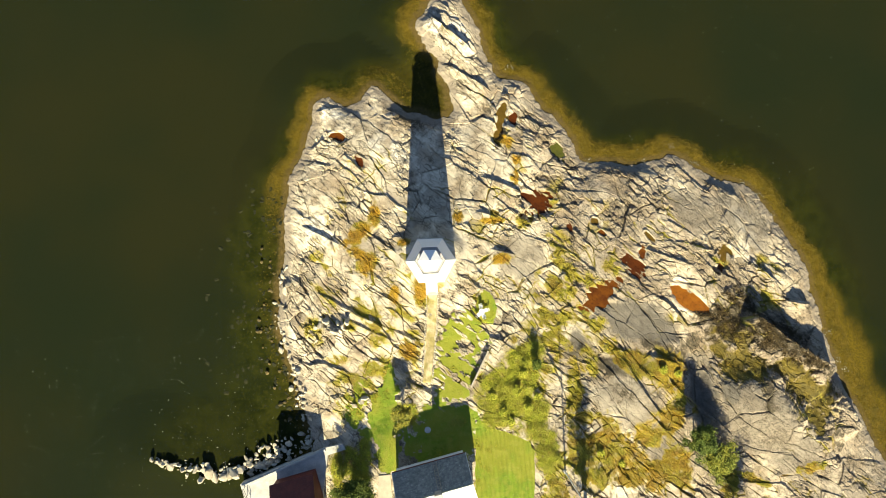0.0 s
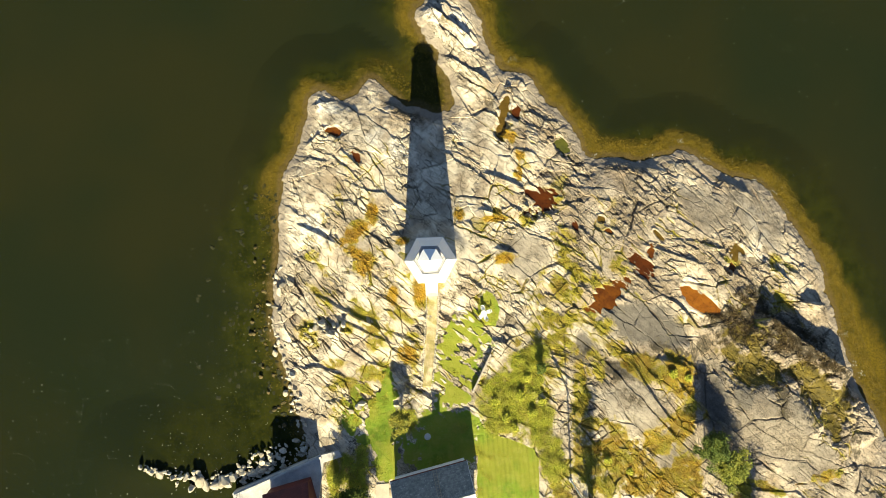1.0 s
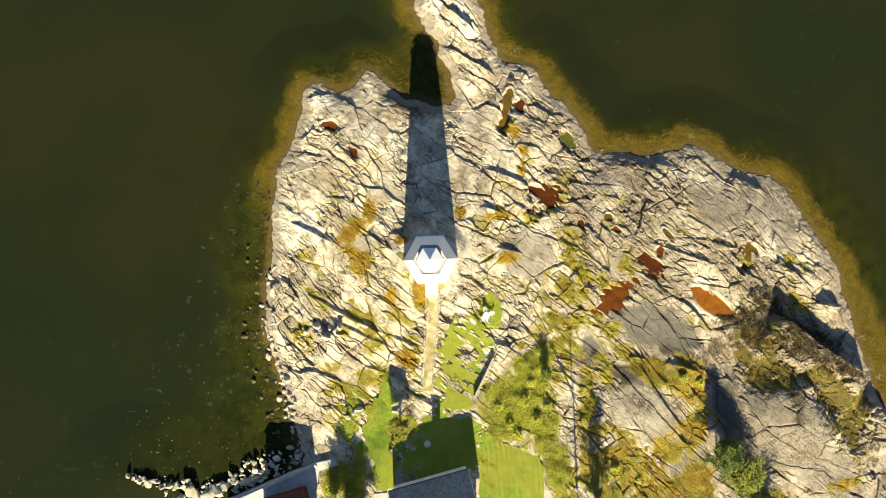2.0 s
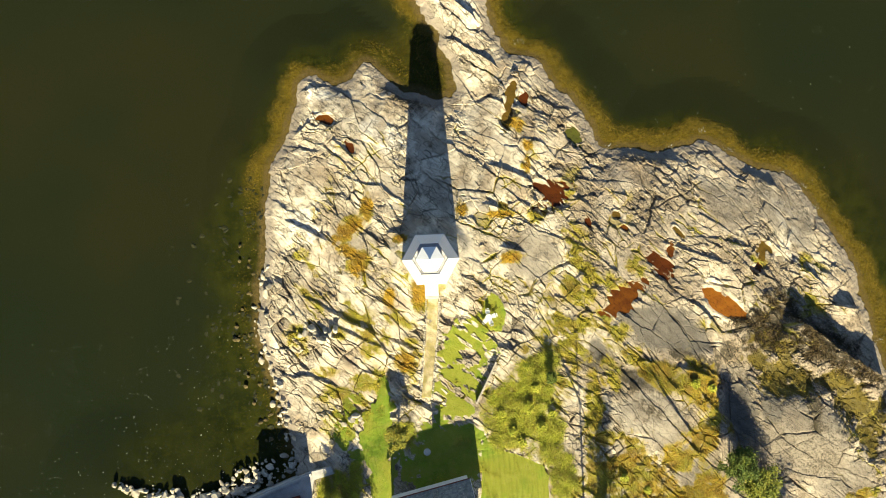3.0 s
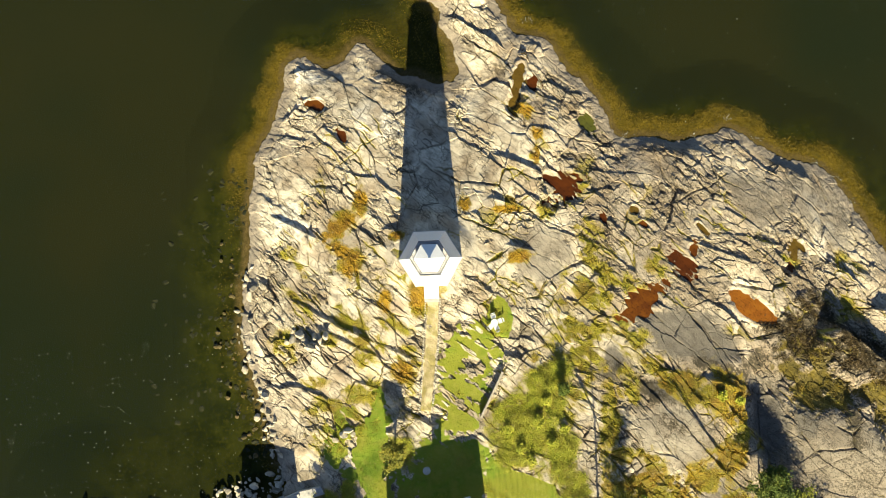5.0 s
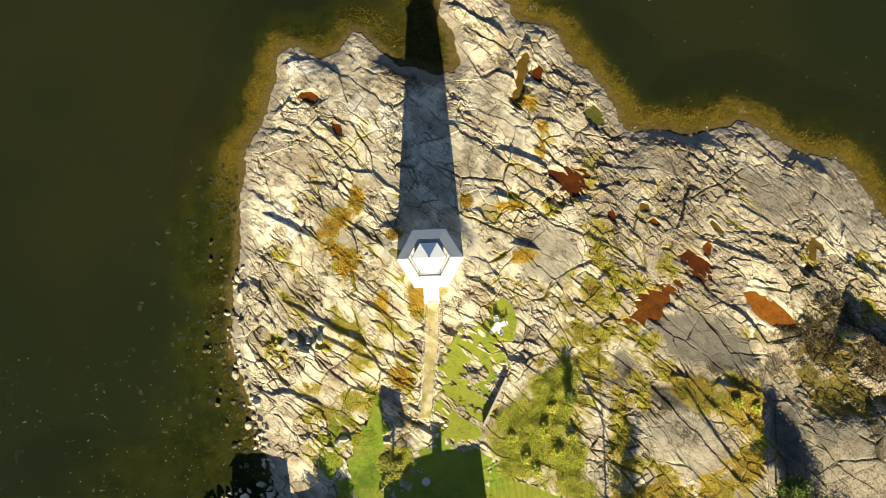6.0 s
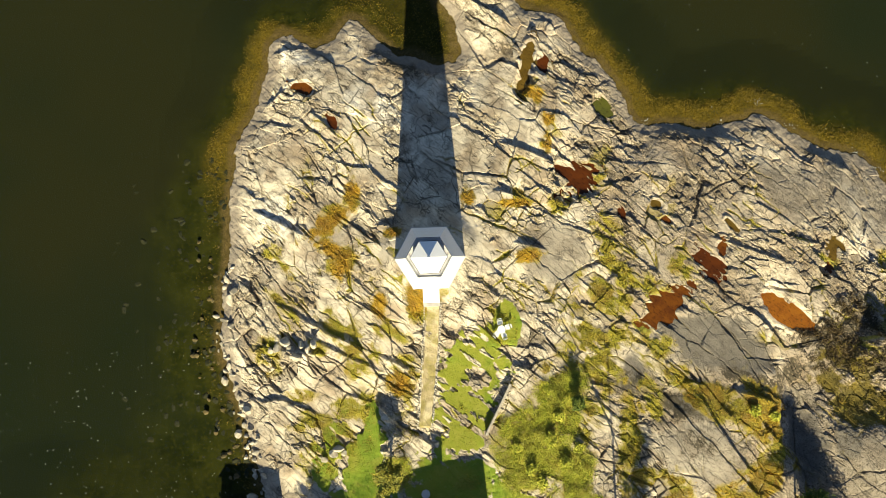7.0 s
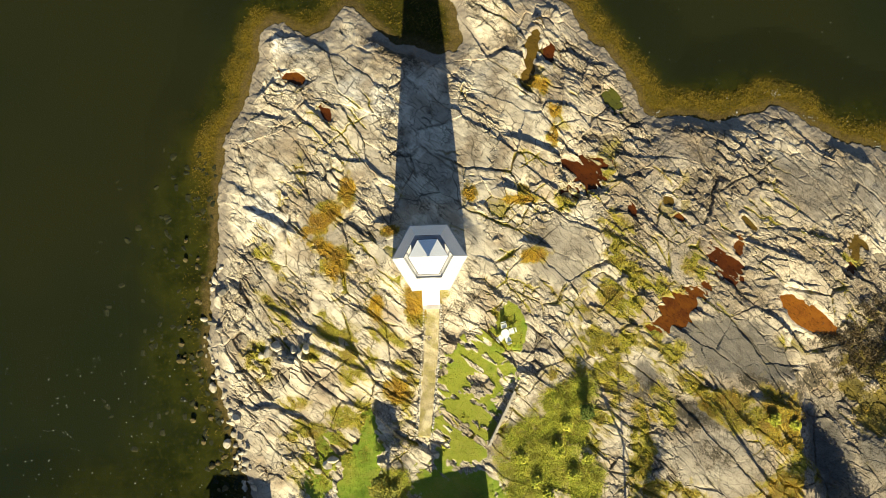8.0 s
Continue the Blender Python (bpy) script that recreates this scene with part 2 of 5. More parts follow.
PLASTIC = plain("white_plastic", (0.82, 0.82, 0.8), (0.78, 0.78, 0.76), 3, 0.35, bump=0.05)
GREY_WOOD = plain("silvered_timber", (0.42, 0.38, 0.31), (0.3, 0.26, 0.2), 3, 0.8, fine=20)
BRICK = plain("grey_chimney_render", (0.4, 0.38, 0.35), (0.3, 0.29, 0.27), 2, 0.85)
GLASS = plain("dark_lantern_glass", (0.03, 0.035, 0.04), (0.04, 0.045, 0.05), 1, 0.08, spec=0.6, bump=0.0)
GALLERY = plain("pale_gallery_floor", (0.62, 0.6, 0.58), (0.52, 0.5, 0.49), 2, 0.7)
BARK = plain("grey_brown_bark", (0.13, 0.095, 0.06), (0.09, 0.065, 0.045), 4, 0.9)


# ---- building helpers ----
def mesh_of(name, bm, material):
    me = bpy.data.meshes.new(name)
    bm.normal_update()
    bm.to_mesh(me)
    bm.free()
    me.materials.append(material)
    return me


def part(name, bm, material, parent=None, label="", m=None):
    ob = new(name, mesh_of(name, bm, material))
    if parent:
        ob.parent = parent
    if m is not None:
        ob.matrix_basis = m
    return tagged(ob, label) if label else ob


def empty(name, m, label, category, group="", kind=""):
    ob = new(name)
    ob.empty_display_size = 0.2
    ob.matrix_basis = m
    return tagged(ob, label, category, group, kind)


def box(size, at=(0, 0, 0), bevel=0.0, bm=None, m=None):
    out = bm or bmesh.new()
    got = bmesh.ops.create_cube(out, size=1.0)["verts"]
    bmesh.ops.scale(out, vec=size, verts=got)
    bmesh.ops.translate(out, vec=at, verts=got)
    if m is not None:
        bmesh.ops.transform(out, matrix=m, verts=got)
    if bevel:
        edges = list({e for v in got for e in v.link_edges})
        bmesh.ops.bevel(out, geom=edges, offset=bevel, segments=1, affect="EDGES")
    return out


def rings(levels, sides, turn=0.0, caps=True, bm=None):
    """A prism through rings of (radius, height)."""
    bm = bm or bmesh.new()
    loops = []
    for rad, z in levels:
        loops.append([bm.verts.new((rad * math.cos(turn + 2 * math.pi * i / sides), rad * math.sin(turn + 2 * math.pi * i / sides), z)) for i in range(sides)])
    for a, b in zip(loops, loops[1:]):
        for i in range(sides):
            j = (i + 1) % sides
            bm.faces.new((a[i], a[j], b[j], b[i]))
    if caps:
        bm.faces.new(loops[0][::-1])
        bm.faces.new(loops[-1])
    return bm


def rod(a, b, rad, sides=8, rad2=None, bm=None):
    bm = bm or bmesh.new()
    a, b = Vector(a), Vector(b)
    q = (b - a).to_track_quat("Z", "Y")
    r2 = rad if rad2 is None else rad2
    la = [bm.verts.new(a + q @ Vector((rad * math.cos(2 * math.pi * i / sides), rad * math.sin(2 * math.pi * i / sides), 0))) for i in range(sides)]
    lb = [bm.verts.new(b + q @ Vector((r2 * math.cos(2 * math.pi * i / sides), r2 * math.sin(2 * math.pi * i / sides), 0))) for i in range(sides)]
    for i in range(sides):
        j = (i + 1) % sides
        bm.faces.new((la[i], la[j], lb[j], lb[i]))
    bm.faces.new(la[::-1])
    bm.faces.new(lb)
    return bm


# ---- the lie of the land ----
RNG = np.random.default_rng(7)
LATTICE = RNG.random((8, 256, 256))


def value_noise(x, y, k=0):
    xi, yi = np.floor(x).astype(int), np.floor(y).astype(int)
    fx, fy = x - xi, y - yi
    fx, fy = fx * fx * (3 - 2 * fx), fy * fy * (3 - 2 * fy)
    g = LATTICE[k % 8]
    x0, x1, y0, y1 = xi & 255, (xi + 1) & 255, yi & 255, (yi + 1) & 255
    return (g[x0, y0] * (1 - fx) + g[x1, y0] * fx) * (1 - fy) + (g[x0, y1] * (1 - fx) + g[x1, y1] * fx) * fy


def fbm(x, y, octaves=4, k=0, gain=0.5):
    total, amp, norm = 0, 1.0, 0
    for i in range(octaves):
        total = total + amp * (value_noise(x * 2 ** i + 17.3 * i, y * 2 ** i - 9.1 * i, k + i) - 0.5)
        norm += amp
        amp *= gain
    return total / norm * 2


def cells(u, v, k):
    """Jittered cells: offset from the centre, three random numbers a cell, nearness to a joint."""
    ui, vi = np.floor(u).astype(int), np.floor(v).astype(int)
    best, second = np.full(u.shape, 9.0), np.full(u.shape, 9.0)
    du, dv = np.zeros(u.shape), np.zeros(u.shape)
    a, b, c = np.zeros(u.shape), np.zeros(u.shape), np.zeros(u.shape)
    for i in (-1, 0, 1):
        for j in (-1, 0, 1):
            cu, cv = (ui + i) & 255, (vi + j) & 255
            pu = ui + i + 0.1 + 0.8 * LATTICE[k % 8][cu, cv]
            pv = vi + j + 0.1 + 0.8 * LATTICE[(k + 1) % 8][cu, cv]
            d = np.hypot(u - pu, v - pv)
            near = d < best
            second = np.where(near, best, np.minimum(second, d))
            du, dv = np.where(near, u - pu, du), np.where(near, v - pv, dv)
            a = np.where(near, LATTICE[(k + 2) % 8][cu, cv], a)
            b = np.where(near, LATTICE[(k + 3) % 8][cu, cv], b)
            c = np.where(near, LATTICE[(k + 4) % 8][cu, cv], c)
            best = np.where(near, d, best)
    return du, dv, a - 0.5, b - 0.5, c - 0.5, second - best


def ease(x, a, b):
    s = np.clip((x - a) / (b - a), 0, 1)
    return s * s * (3 - 2 * s)


# The waterline, clockwise: the point, the east shore, the south, the west shore, the inlet.
POINT = [(1.84, 28.75), (0.99, 29.59), (0.39, 30.58), (-0.12, 31.81), (-0.8, 32.88), (-0.83, 34.26), (0.08, 34.8), (0.51, 35.67), (1.37, 36.94), (2.75, 37.3), (4.52, 37.33), (5.72, 37.12), (6.3, 35.64), (7.22, 34.4), (7.65, 33.16), (8.17, 32.26), (8.35, 30.71), (8.69, 29.08), (9.21, 28.17), (9.81, 27.02), (10.4, 25.95), (11.26, 25.35)]
EAST = [(14.47, 24.68), (15.42, 23), (16.04, 21.74), (16.74, 20.55), (17.95, 19.96), (19.51, 18.19), (20.14, 16.93), (20.76, 15.75), (21.49, 13.6), (23.02, 12.79), (24.88, 13.07), (26.93, 12.78), (28.82, 12.17), (30.84, 12.77), (33.12, 12.96), (34.67, 13.73), (36.29, 13.05), (37.95, 11.82), (40.22, 10.5), (41.21, 9.64), (43.34, 9.36), (45.38, 8.73), (46.37, 7.87), (47.28, 6.81), (48.41, 4.71), (49.81, 2.6), (51.22, 0.49), (52.74, -1.96), (53.56, -3.36)]
SOUTH_EAST = [(53.69, -4.74), (53.61, -6.18), (54.26, -7.74), (54.83, -9.37), (54.9, -11.06), (55.32, -12.28), (55.8, -13.9), (56.28, -15.52), (56.99, -17.48), (57.31, -19.09), (58.03, -20.72), (59.14, -22.77), (60.24, -24.81), (61.02, -26.84), (61.74, -28.55), (62.77, -30.51), (65.58, -33.74), (70.07, -40.3), (76.8, -50.11), (76.32, -57.97), (-27.27, -52.6), (-24.41, -37.29), (-20.3, -31.27), (-17.36, -25.94), (-17.2, -23.4)]
WEST = [(-18.05, -21.75), (-18.4, -20.66), (-18.77, -19.02), (-19.06, -17.92), (-19.44, -16.28), (-19.82, -14.64), (-20.21, -13.27), (-20.86, -11.34), (-21.03, -9.98), (-21.59, -8.87), (-21.66, -7.5), (-21.36, -5.06), (-21.45, -2.6), (-21.14, -1.52), (-20.62, -0.45), (-20.46, 1.19), (-20.4, 2.83), (-20.36, 4.21), (-20.47, 5.86), (-20.33, 6.96), (-19.76, 9.42), (-19.61, 10.51), (-19.67, 12.17), (-18.8, 13.53), (-17.77, 15.04), (-17.12, 16.52), (-16.81, 17.62), (-16.49, 18.72), (-15.66, 20.58)]
INLET = [(-15.98, 21.51), (-15.61, 22.52), (-14.91, 23.38), (-14.09, 23.76), (-13.09, 23.45), (-11.58, 22.17), (-10.09, 22.32), (-9.25, 23.04), (-8.55, 23.7), (-7.85, 24.49), (-7.28, 25.16), (-6.28, 24.71), (-5.44, 23.66), (-4.66, 22.81), (-3.68, 21.89), (-2.56, 21.17), (-1.62, 21), (-0.67, 20.97), (0.13, 20.53), (1.86, 19.78), (3.52, 20.54), (4.23, 21.2), (3.86, 22.17), (3.55, 23), (3.42, 24.79), (2.58, 25.91), (2, 26.62), (2.04, 27.51), (2.48, 28.25)]
SHORE = np.array(POINT + EAST + SOUTH_EAST + WEST + INLET)
ahead = np.roll(SHORE, -1, 0)
SHORE = np.stack([0.75 * SHORE + 0.25 * ahead, 0.25 * SHORE + 0.75 * ahead], 1).reshape(-1, 2)


def shore_distance(x, y):
    """Metres inland of the waterline; minus out at sea."""
    best, inside = np.full(x.shape, 1e9), np.zeros(x.shape, bool)
    for (x0, y0), (x1, y1) in zip(SHORE, np.roll(SHORE, -1, 0)):
        dx, dy = x1 - x0, y1 - y0
        s = np.clip(((x - x0) * dx + (y - y0) * dy) / (dx * dx + dy * dy), 0, 1)
        best = np.minimum(best, (x - x0 - s * dx) ** 2 + (y - y0 - s * dy) ** 2)
        if y0 != y1:
            inside ^= ((y0 > y) != (y1 > y)) & (x < (x1 - x0) * (y - y0) / (y1 - y0) + x0)
    return np.where(inside, 1, -1) * np.sqrt(best)


STEP = 0.088
GX = np.arange(-30.0, 66.0, STEP)
GY = np.arange(-41.0, 39.0, STEP)
CX, CY = np.meshgrid(np.arange(-31, 68, 0.25), np.arange(-42, 41, 0.25), indexing="ij")
COARSE = shore_distance(CX, CY)


def sample(grid, x, y, x0, y0, step):
    fx, fy = np.clip((x - x0) / step, 0, grid.shape[0] - 1.001), np.clip((y - y0) / step, 0, grid.shape[1] - 1.001)
    i, j = fx.astype(int), fy.astype(int)
    fx, fy = fx - i, fy - j
    return (grid[i, j] * (1 - fx) + grid[i + 1, j] * fx) * (1 - fy) + (grid[i, j + 1] * (1 - fx) + grid[i + 1, j + 1] * fx) * fy


def blobs(x, y, zones, edge=0.25, ragged=0.45, k=0):
    """1 inside ragged ovals of (x, y, half-width, half-height, turn)."""
    rag = ragged * (fbm(x * 0.55, y * 0.55, 4, k) * 0.9 + fbm(x * 2.1, y * 2.1, 3, k + 3) * 0.5)
    out = np.zeros(x.shape)
    for cx, cy, rx, ry, turn in zones:
        near = (np.abs(x - cx) < 2.2 * max(rx, ry)) & (np.abs(y - cy) < 2.2 * max(rx, ry))
        c, s = math.cos(radians(turn)), math.sin(radians(turn))
        px, py = x[near] - cx, y[near] - cy
        d = np.hypot((c * px + s * py) / rx, (c * py - s * px) / ry) + rag[near]
        out[near] = np.maximum(out[near], 1 - ease(d, 1 - edge, 1 + edge))
    return out


# (x, y, half-width, half-height, turn)
LAWNS = [
    (0.8, -23.17, 5.21, 4.14, -2), (4.13, -10.93, 3.06, 2.6, -2), (2.89, -14.91, 3.22, 3.06, -2),
    (3.66, -9.23, 2.6, 2.3, -2), (5.64, -7.79, 1.53, 1.53, -2), (2.61, -12.62, 2.76, 2.3, -2), (1.63, -16, 1.99, 2.76, -2),
    (3.32, -17.59, 1.53, 1.53, -2), (-10.06, -18.89, 0.69, 3.45, -14), (-9.46, -23.08, 1.53, 0.92, -2), (-9.99, -17, 1.07, 1.69, -2),
    (-11.49, -20.57, 1.23, 2.3, -2)]
LEFT_LAWN = [(-6.06, -13.76), (-5.28, -17.21), (-5.3, -19.49), (-5.42, -28.4), (-8.3, -28.42), (-8.23, -24.65), (-9.08, -23.1), (-9.53, -20.96), (-9.11, -17.8), (-7.9, -17.85), (-6.89, -15.47)]
PATH_LEFT = [(-0.64, -4.21), (-1.05, -8.59), (-1.42, -12.36), (-1.89, -16.49)]
PATH_RIGHT = [(0.88, -4.27), (0.55, -8.66), (0.09, -12.42), (-0.46, -16.55)]
TABLE_LAWN = [(7.22, -6.55, 1.46, 2.3, 10)]
MOWN = [(5.16, -22.99), (7.15, -22.7), (9.94, -23.81), (12.41, -25.07), (12.96, -26.38), (12.43, -38.45), (4.37, -38.06)]
GOLD = [
    (-9.91, 3.92, 2.7, 1.0, 26), (-7.4, 6.56, 0.8, 1.75, -2), (-8.78, -0.35, 1.2, 1.75, -22), (-9.75, 1.23, 1.55, 0.72, -32),
    (-5.09, -4.51, 0.7, 1.5, -12), (-1.4, -3.9, 0.95, 1.8, -2), (-3.53, 2.64, 0.83, 0.5, -2), (3.92, 5.61, 0.72, 1.55, -2),
    (8.36, 5.07, 1.75, 0.45, -2), (9.69, -0.17, 1.6, 0.65, 8), (12.11, 11.02, 0.65, 1.4, -2), (12.22, 13.37, 0.83, 0.83, -2),
    (10.8, 16.3, 1.5, 0.9, -42), (-3.55, -11.97, 1.3, 1.5, -2)]
GOLD_EAST = [
    (17.49, -0.61, 1.15, 2.3, 18), (18.52, 1.81, 0.77, 1.23, -2), (16.36, -5.17, 1.99, 2.6, -2), (15.21, -8.57, 2.3, 3.06, -22),
    (14.29, -11.98, 1.84, 1.99, -2), (17.91, -8.31, 1.07, 1.69, -2), (21.96, -4.25, 1.07, 0.77, -2), (24.55, -1.82, 1.07, 0.92, -2),
    (21.71, -9.62, 1.69, 1.07, -2), (18.89, -3.74, 0.92, 2.3, -2), (16.62, -11.31, 1.38, 2.3, -2), (20.22, -8.4, 1.23, 0.77, -2),
    (22.78, -11.58, 2.3, 0.69, -12), (20.71, -14.55, 1.07, 2.3, -2), (25.33, -14.75, 2.3, 0.77, -27)]
GOLD_SOUTH = [
    (27.66, -14.47, 3.68, 1.07, -20), (30.52, -16.12, 1.69, 1.23, -2), (32.24, -15.82, 1.53, 1.53, -2), (31.52, -22.66, 1.23, 4.6, -2),
    (32.83, -19.67, 0.69, 4.6, -2), (24.01, -26.51, 4.75, 2.6, -34), (21.57, -29.44, 3.06, 2.3, -2), (26.89, -30.82, 3.06, 1.23, -2),
    (18.59, -19.03, 1.07, 5.36, -2), (15.78, -30.3, 1.69, 3.52, -2), (28.71, -24.82, 2.3, 1.84, -37), (23.37, -23.82, 2.3, 1.07, -42),
    (19.39, -26.68, 1.99, 4.6, -2), (29.23, -30.17, 3.83, 1.99, -2), (32.73, -29.58, 1.53, 3.06, -2), (39.2, -31.4, 1.07, 2.3, -2),
    (43.07, -31.58, 1.84, 0.61, -22), (51.28, -30.44, 2.76, 0.77, 8)]
SCRUB = [
    (-11.2, -27.6, 2.0, 2.4, -2), (-9.9, -25.2, 1.0, 1.6, -2), (-14.07, -28.9, 0.77, 3.06, -2), (-13.11, -31.35, 2.3, 1.07, -2), (9.78, -18.64, 3.68, 3.98, 18), (11.84, -15.3, 2.3, 2.45, -2),
    (13.47, -21.85, 1.69, 2.76, -2), (8.12, -21.61, 1.99, 1.38, -2), (13.49, -12.71, 1.23, 1.23, -2), (14.8, -26.47, 1.38, 3.06, -2),
    (-4.05, -20.68, 1.23, 1.53, -2)]
OLIVE = [
    (40.77, -15.81, 2.3, 2.14, -2), (43.47, -16.31, 1.69, 1.53, -2), (38.93, -13.81, 1.38, 1.69, -2), (40.99, -11.59, 2.3, 1.53, -2),
    (46.94, -16.84, 2.3, 0.77, -22), (51.43, -20.5, 2.3, 3.83, 38), (49.91, -19.66, 1.69, 3.83, 38), (51.67, -23.19, 1.23, 3.06, 28),
    (48.89, -16.93, 1.99, 0.92, -22), (47.78, -15.73, 1.53, 1.07, -2)]
# Darkened rock; the first two ovals put the inlet's shade into the wet-rock colour.
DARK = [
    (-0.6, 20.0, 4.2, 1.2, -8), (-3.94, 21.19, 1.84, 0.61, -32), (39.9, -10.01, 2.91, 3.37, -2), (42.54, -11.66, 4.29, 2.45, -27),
    # Several of these dark ovals run along the eastern scarp.
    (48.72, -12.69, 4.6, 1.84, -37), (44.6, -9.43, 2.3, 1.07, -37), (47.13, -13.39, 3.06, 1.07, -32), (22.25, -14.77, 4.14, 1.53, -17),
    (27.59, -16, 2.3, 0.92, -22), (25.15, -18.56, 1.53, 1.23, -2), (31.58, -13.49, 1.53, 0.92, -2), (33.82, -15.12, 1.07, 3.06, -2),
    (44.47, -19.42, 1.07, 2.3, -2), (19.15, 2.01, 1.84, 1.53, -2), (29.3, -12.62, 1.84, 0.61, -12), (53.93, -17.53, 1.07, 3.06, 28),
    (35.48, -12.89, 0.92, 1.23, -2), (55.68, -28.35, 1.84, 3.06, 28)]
BROWN = [
    (40.33, -9.25, 2.6, 2.76, -2), (42.99, -10.52, 3.06, 2.14, -27), (42, -7.01, 1.99, 1.07, -22), (38.68, -11.11, 1.53, 1.69, -2),
    (45.22, -12.54, 2.3, 1.38, -32), (48.28, -13.6, 2.6, 1.38, -37), (50.53, -15.46, 2.6, 1.38, -22), (48.78, -11.54, 2.6, 1.07, -37)]
DARK_SLABS = [
    (27.51, -9.48, 5.52, 2.6, -10), (30.14, -11.13, 3.06, 1.99, -12), (19.28, -12.19, 1.53, 1.99, -2), (36.69, -19.84, 1.69, 4.6, 8),
    (39.82, -19.21, 1.23, 2.3, -2), (15.99, -8.22, 0.77, 0.77, -2), (24.14, -15.46, 1.99, 0.92, -22)]
SMOOTH = [
    (25.83, -20.5, 4.75, 3.52, -40), (43.11, -23.19, 5.36, 5.06, -22), (47.91, -28, 4.6, 3.06, -32), (12.5, -0.02, 3.52, 3.22, -17),
    (30.91, -27.21, 2.3, 3.06, -2), (44.11, 3.73, 2.3, 5.36, 38), (37.14, 4.78, 4.6, 2.3, -42)]
SMOOTH_WEST = [
    (0.97, 9.4, 3.1, 9.31, -2), (-12.2, 20.44, 2.64, 1.71, -2), (-8.01, 18.33, 4.66, 2.33, -2), (-15.29, 10.03, 2.79, 3.1, -2),
    (9.7, 12.97, 2.17, 1.86, -2), (-16.56, 6.97, 2.33, 2.33, -2), (36.93, -9.21, 1.09, 4.66, 23), (6.75, 17, 2.33, 3.1, -2),
    (24.44, 9.27, 3.1, 1.86, -2)]
# sun-bleached patches
BLEACHED = [(-13.4, 20.8, 2.2, 1.5, 20), (-5.5, 15.5, 4.0, 2.5, -30), (45.5, -1.5, 1.6, 4.0, 35), (44.0, 3.5, 1.3, 3.0, 35), (3.5, 33, 3.5, 3.0, -40), (-15, 5, 2.5, 3, 0)]
# shattered ground, and turf among the rocks
SHATTERED = [(26, 5, 9, 4, -30), (19, 2, 3, 5, 0), (33, 1, 8, 4, -30), (38, -5, 5, 3, -30), (-16, -6, 4, 3, 0), (-14, 9, 4, 7, 0), (14, 12, 4, 6, -20), (13, -6, 4, 5, 0), (52, -24, 3, 6, 30)]
TURF_EAST = [
    (17.9, 0.65, 1.13, 2.58, -2), (16.18, -6.01, 2.06, 2.84, -17), (16.94, -8.62, 2.32, 1.29, 8), (21.61, -3.55, 2.58, 0.72, -22),
    (13.04, 4.99, 0.93, 1.03, -2), (17.15, 6.82, 0.93, 0.72, -2), (15.09, -9.32, 2.84, 1.55, 8), (12.28, -14.07, 3.61, 3.09, -2),
    (20.36, -7.74, 1.03, 1.29, -2), (28.29, -16.07, 3.09, 0.83, -12), (24.76, -13.6, 3.09, 0.72, -27), (30.44, -14.88, 1.03, 2.32, -2)]
TURF_WEST = [
    (-8.77, -7.02, 2.84, 1.03, -37), (-7.33, -9.63, 1.44, 2.32, 8), (-11.36, -8.18, 1.13, 0.72, -32), (-13.32, -13.04, 1.34, 0.62, -2),
    (-11.63, -15.8, 2.17, 1.03, 13), (-8.27, -14.43, 2.06, 1.34, 8), (-12, -19.08, 1.55, 2.06, -2), (-8.88, -17.2, 2.84, 1.55, -2),
    (-2.59, -10.35, 1.34, 1.34, -2), (-2.96, -11.86, 0.52, 2.06, 8), (-15.04, -3.94, 2.06, 0.41, -42), (-14.17, -0.64, 0.52, 2.06, 33),
    (-16.16, 0.98, 0.52, 0.31, -32), (-16.73, -8.72, 1.03, 1.03, -2), (-3.91, -7.22, 1.55, 0.62, -27)]
# rock pools: (x, y, half-width, half-height, turn)
POOLS = [
    (14.76, 7.43, 2.07, 1.53, -12), (23.29, -5.62, 3.52, 1.38, 40), (28.03, -1.81, 2.14, 1.3, -57), (35.77, -7.06, 3.22, 1, -32),
    (41.02, -0.25, 1.15, 1.07, -32), (39.64, -2.83, 0.69, 0.54, -2), (29.13, -0.01, 0.61, 0.77, -2)]
LOW_POOLS = [
    (-12.37, 17.87, 1.16, 0.62, -12), (18.41, 14.84, 0.85, 1.4, 28), (10.45, 18.9, 0.7, 2.7, -14), (12.17, 19.31, 0.7, 0.93, -2)]
SMALL_POOLS = [
    (22.9, 4.51, 0.57, 0.46, -2), (23.81, 2.81, 0.57, 0.36, -32), (19.4, 3.71, 0.36, 0.88, 18), (30.38, 1.82, 1.03, 0.36, -52), (-9.39, 14.15, 0.57, 0.83, 28)]
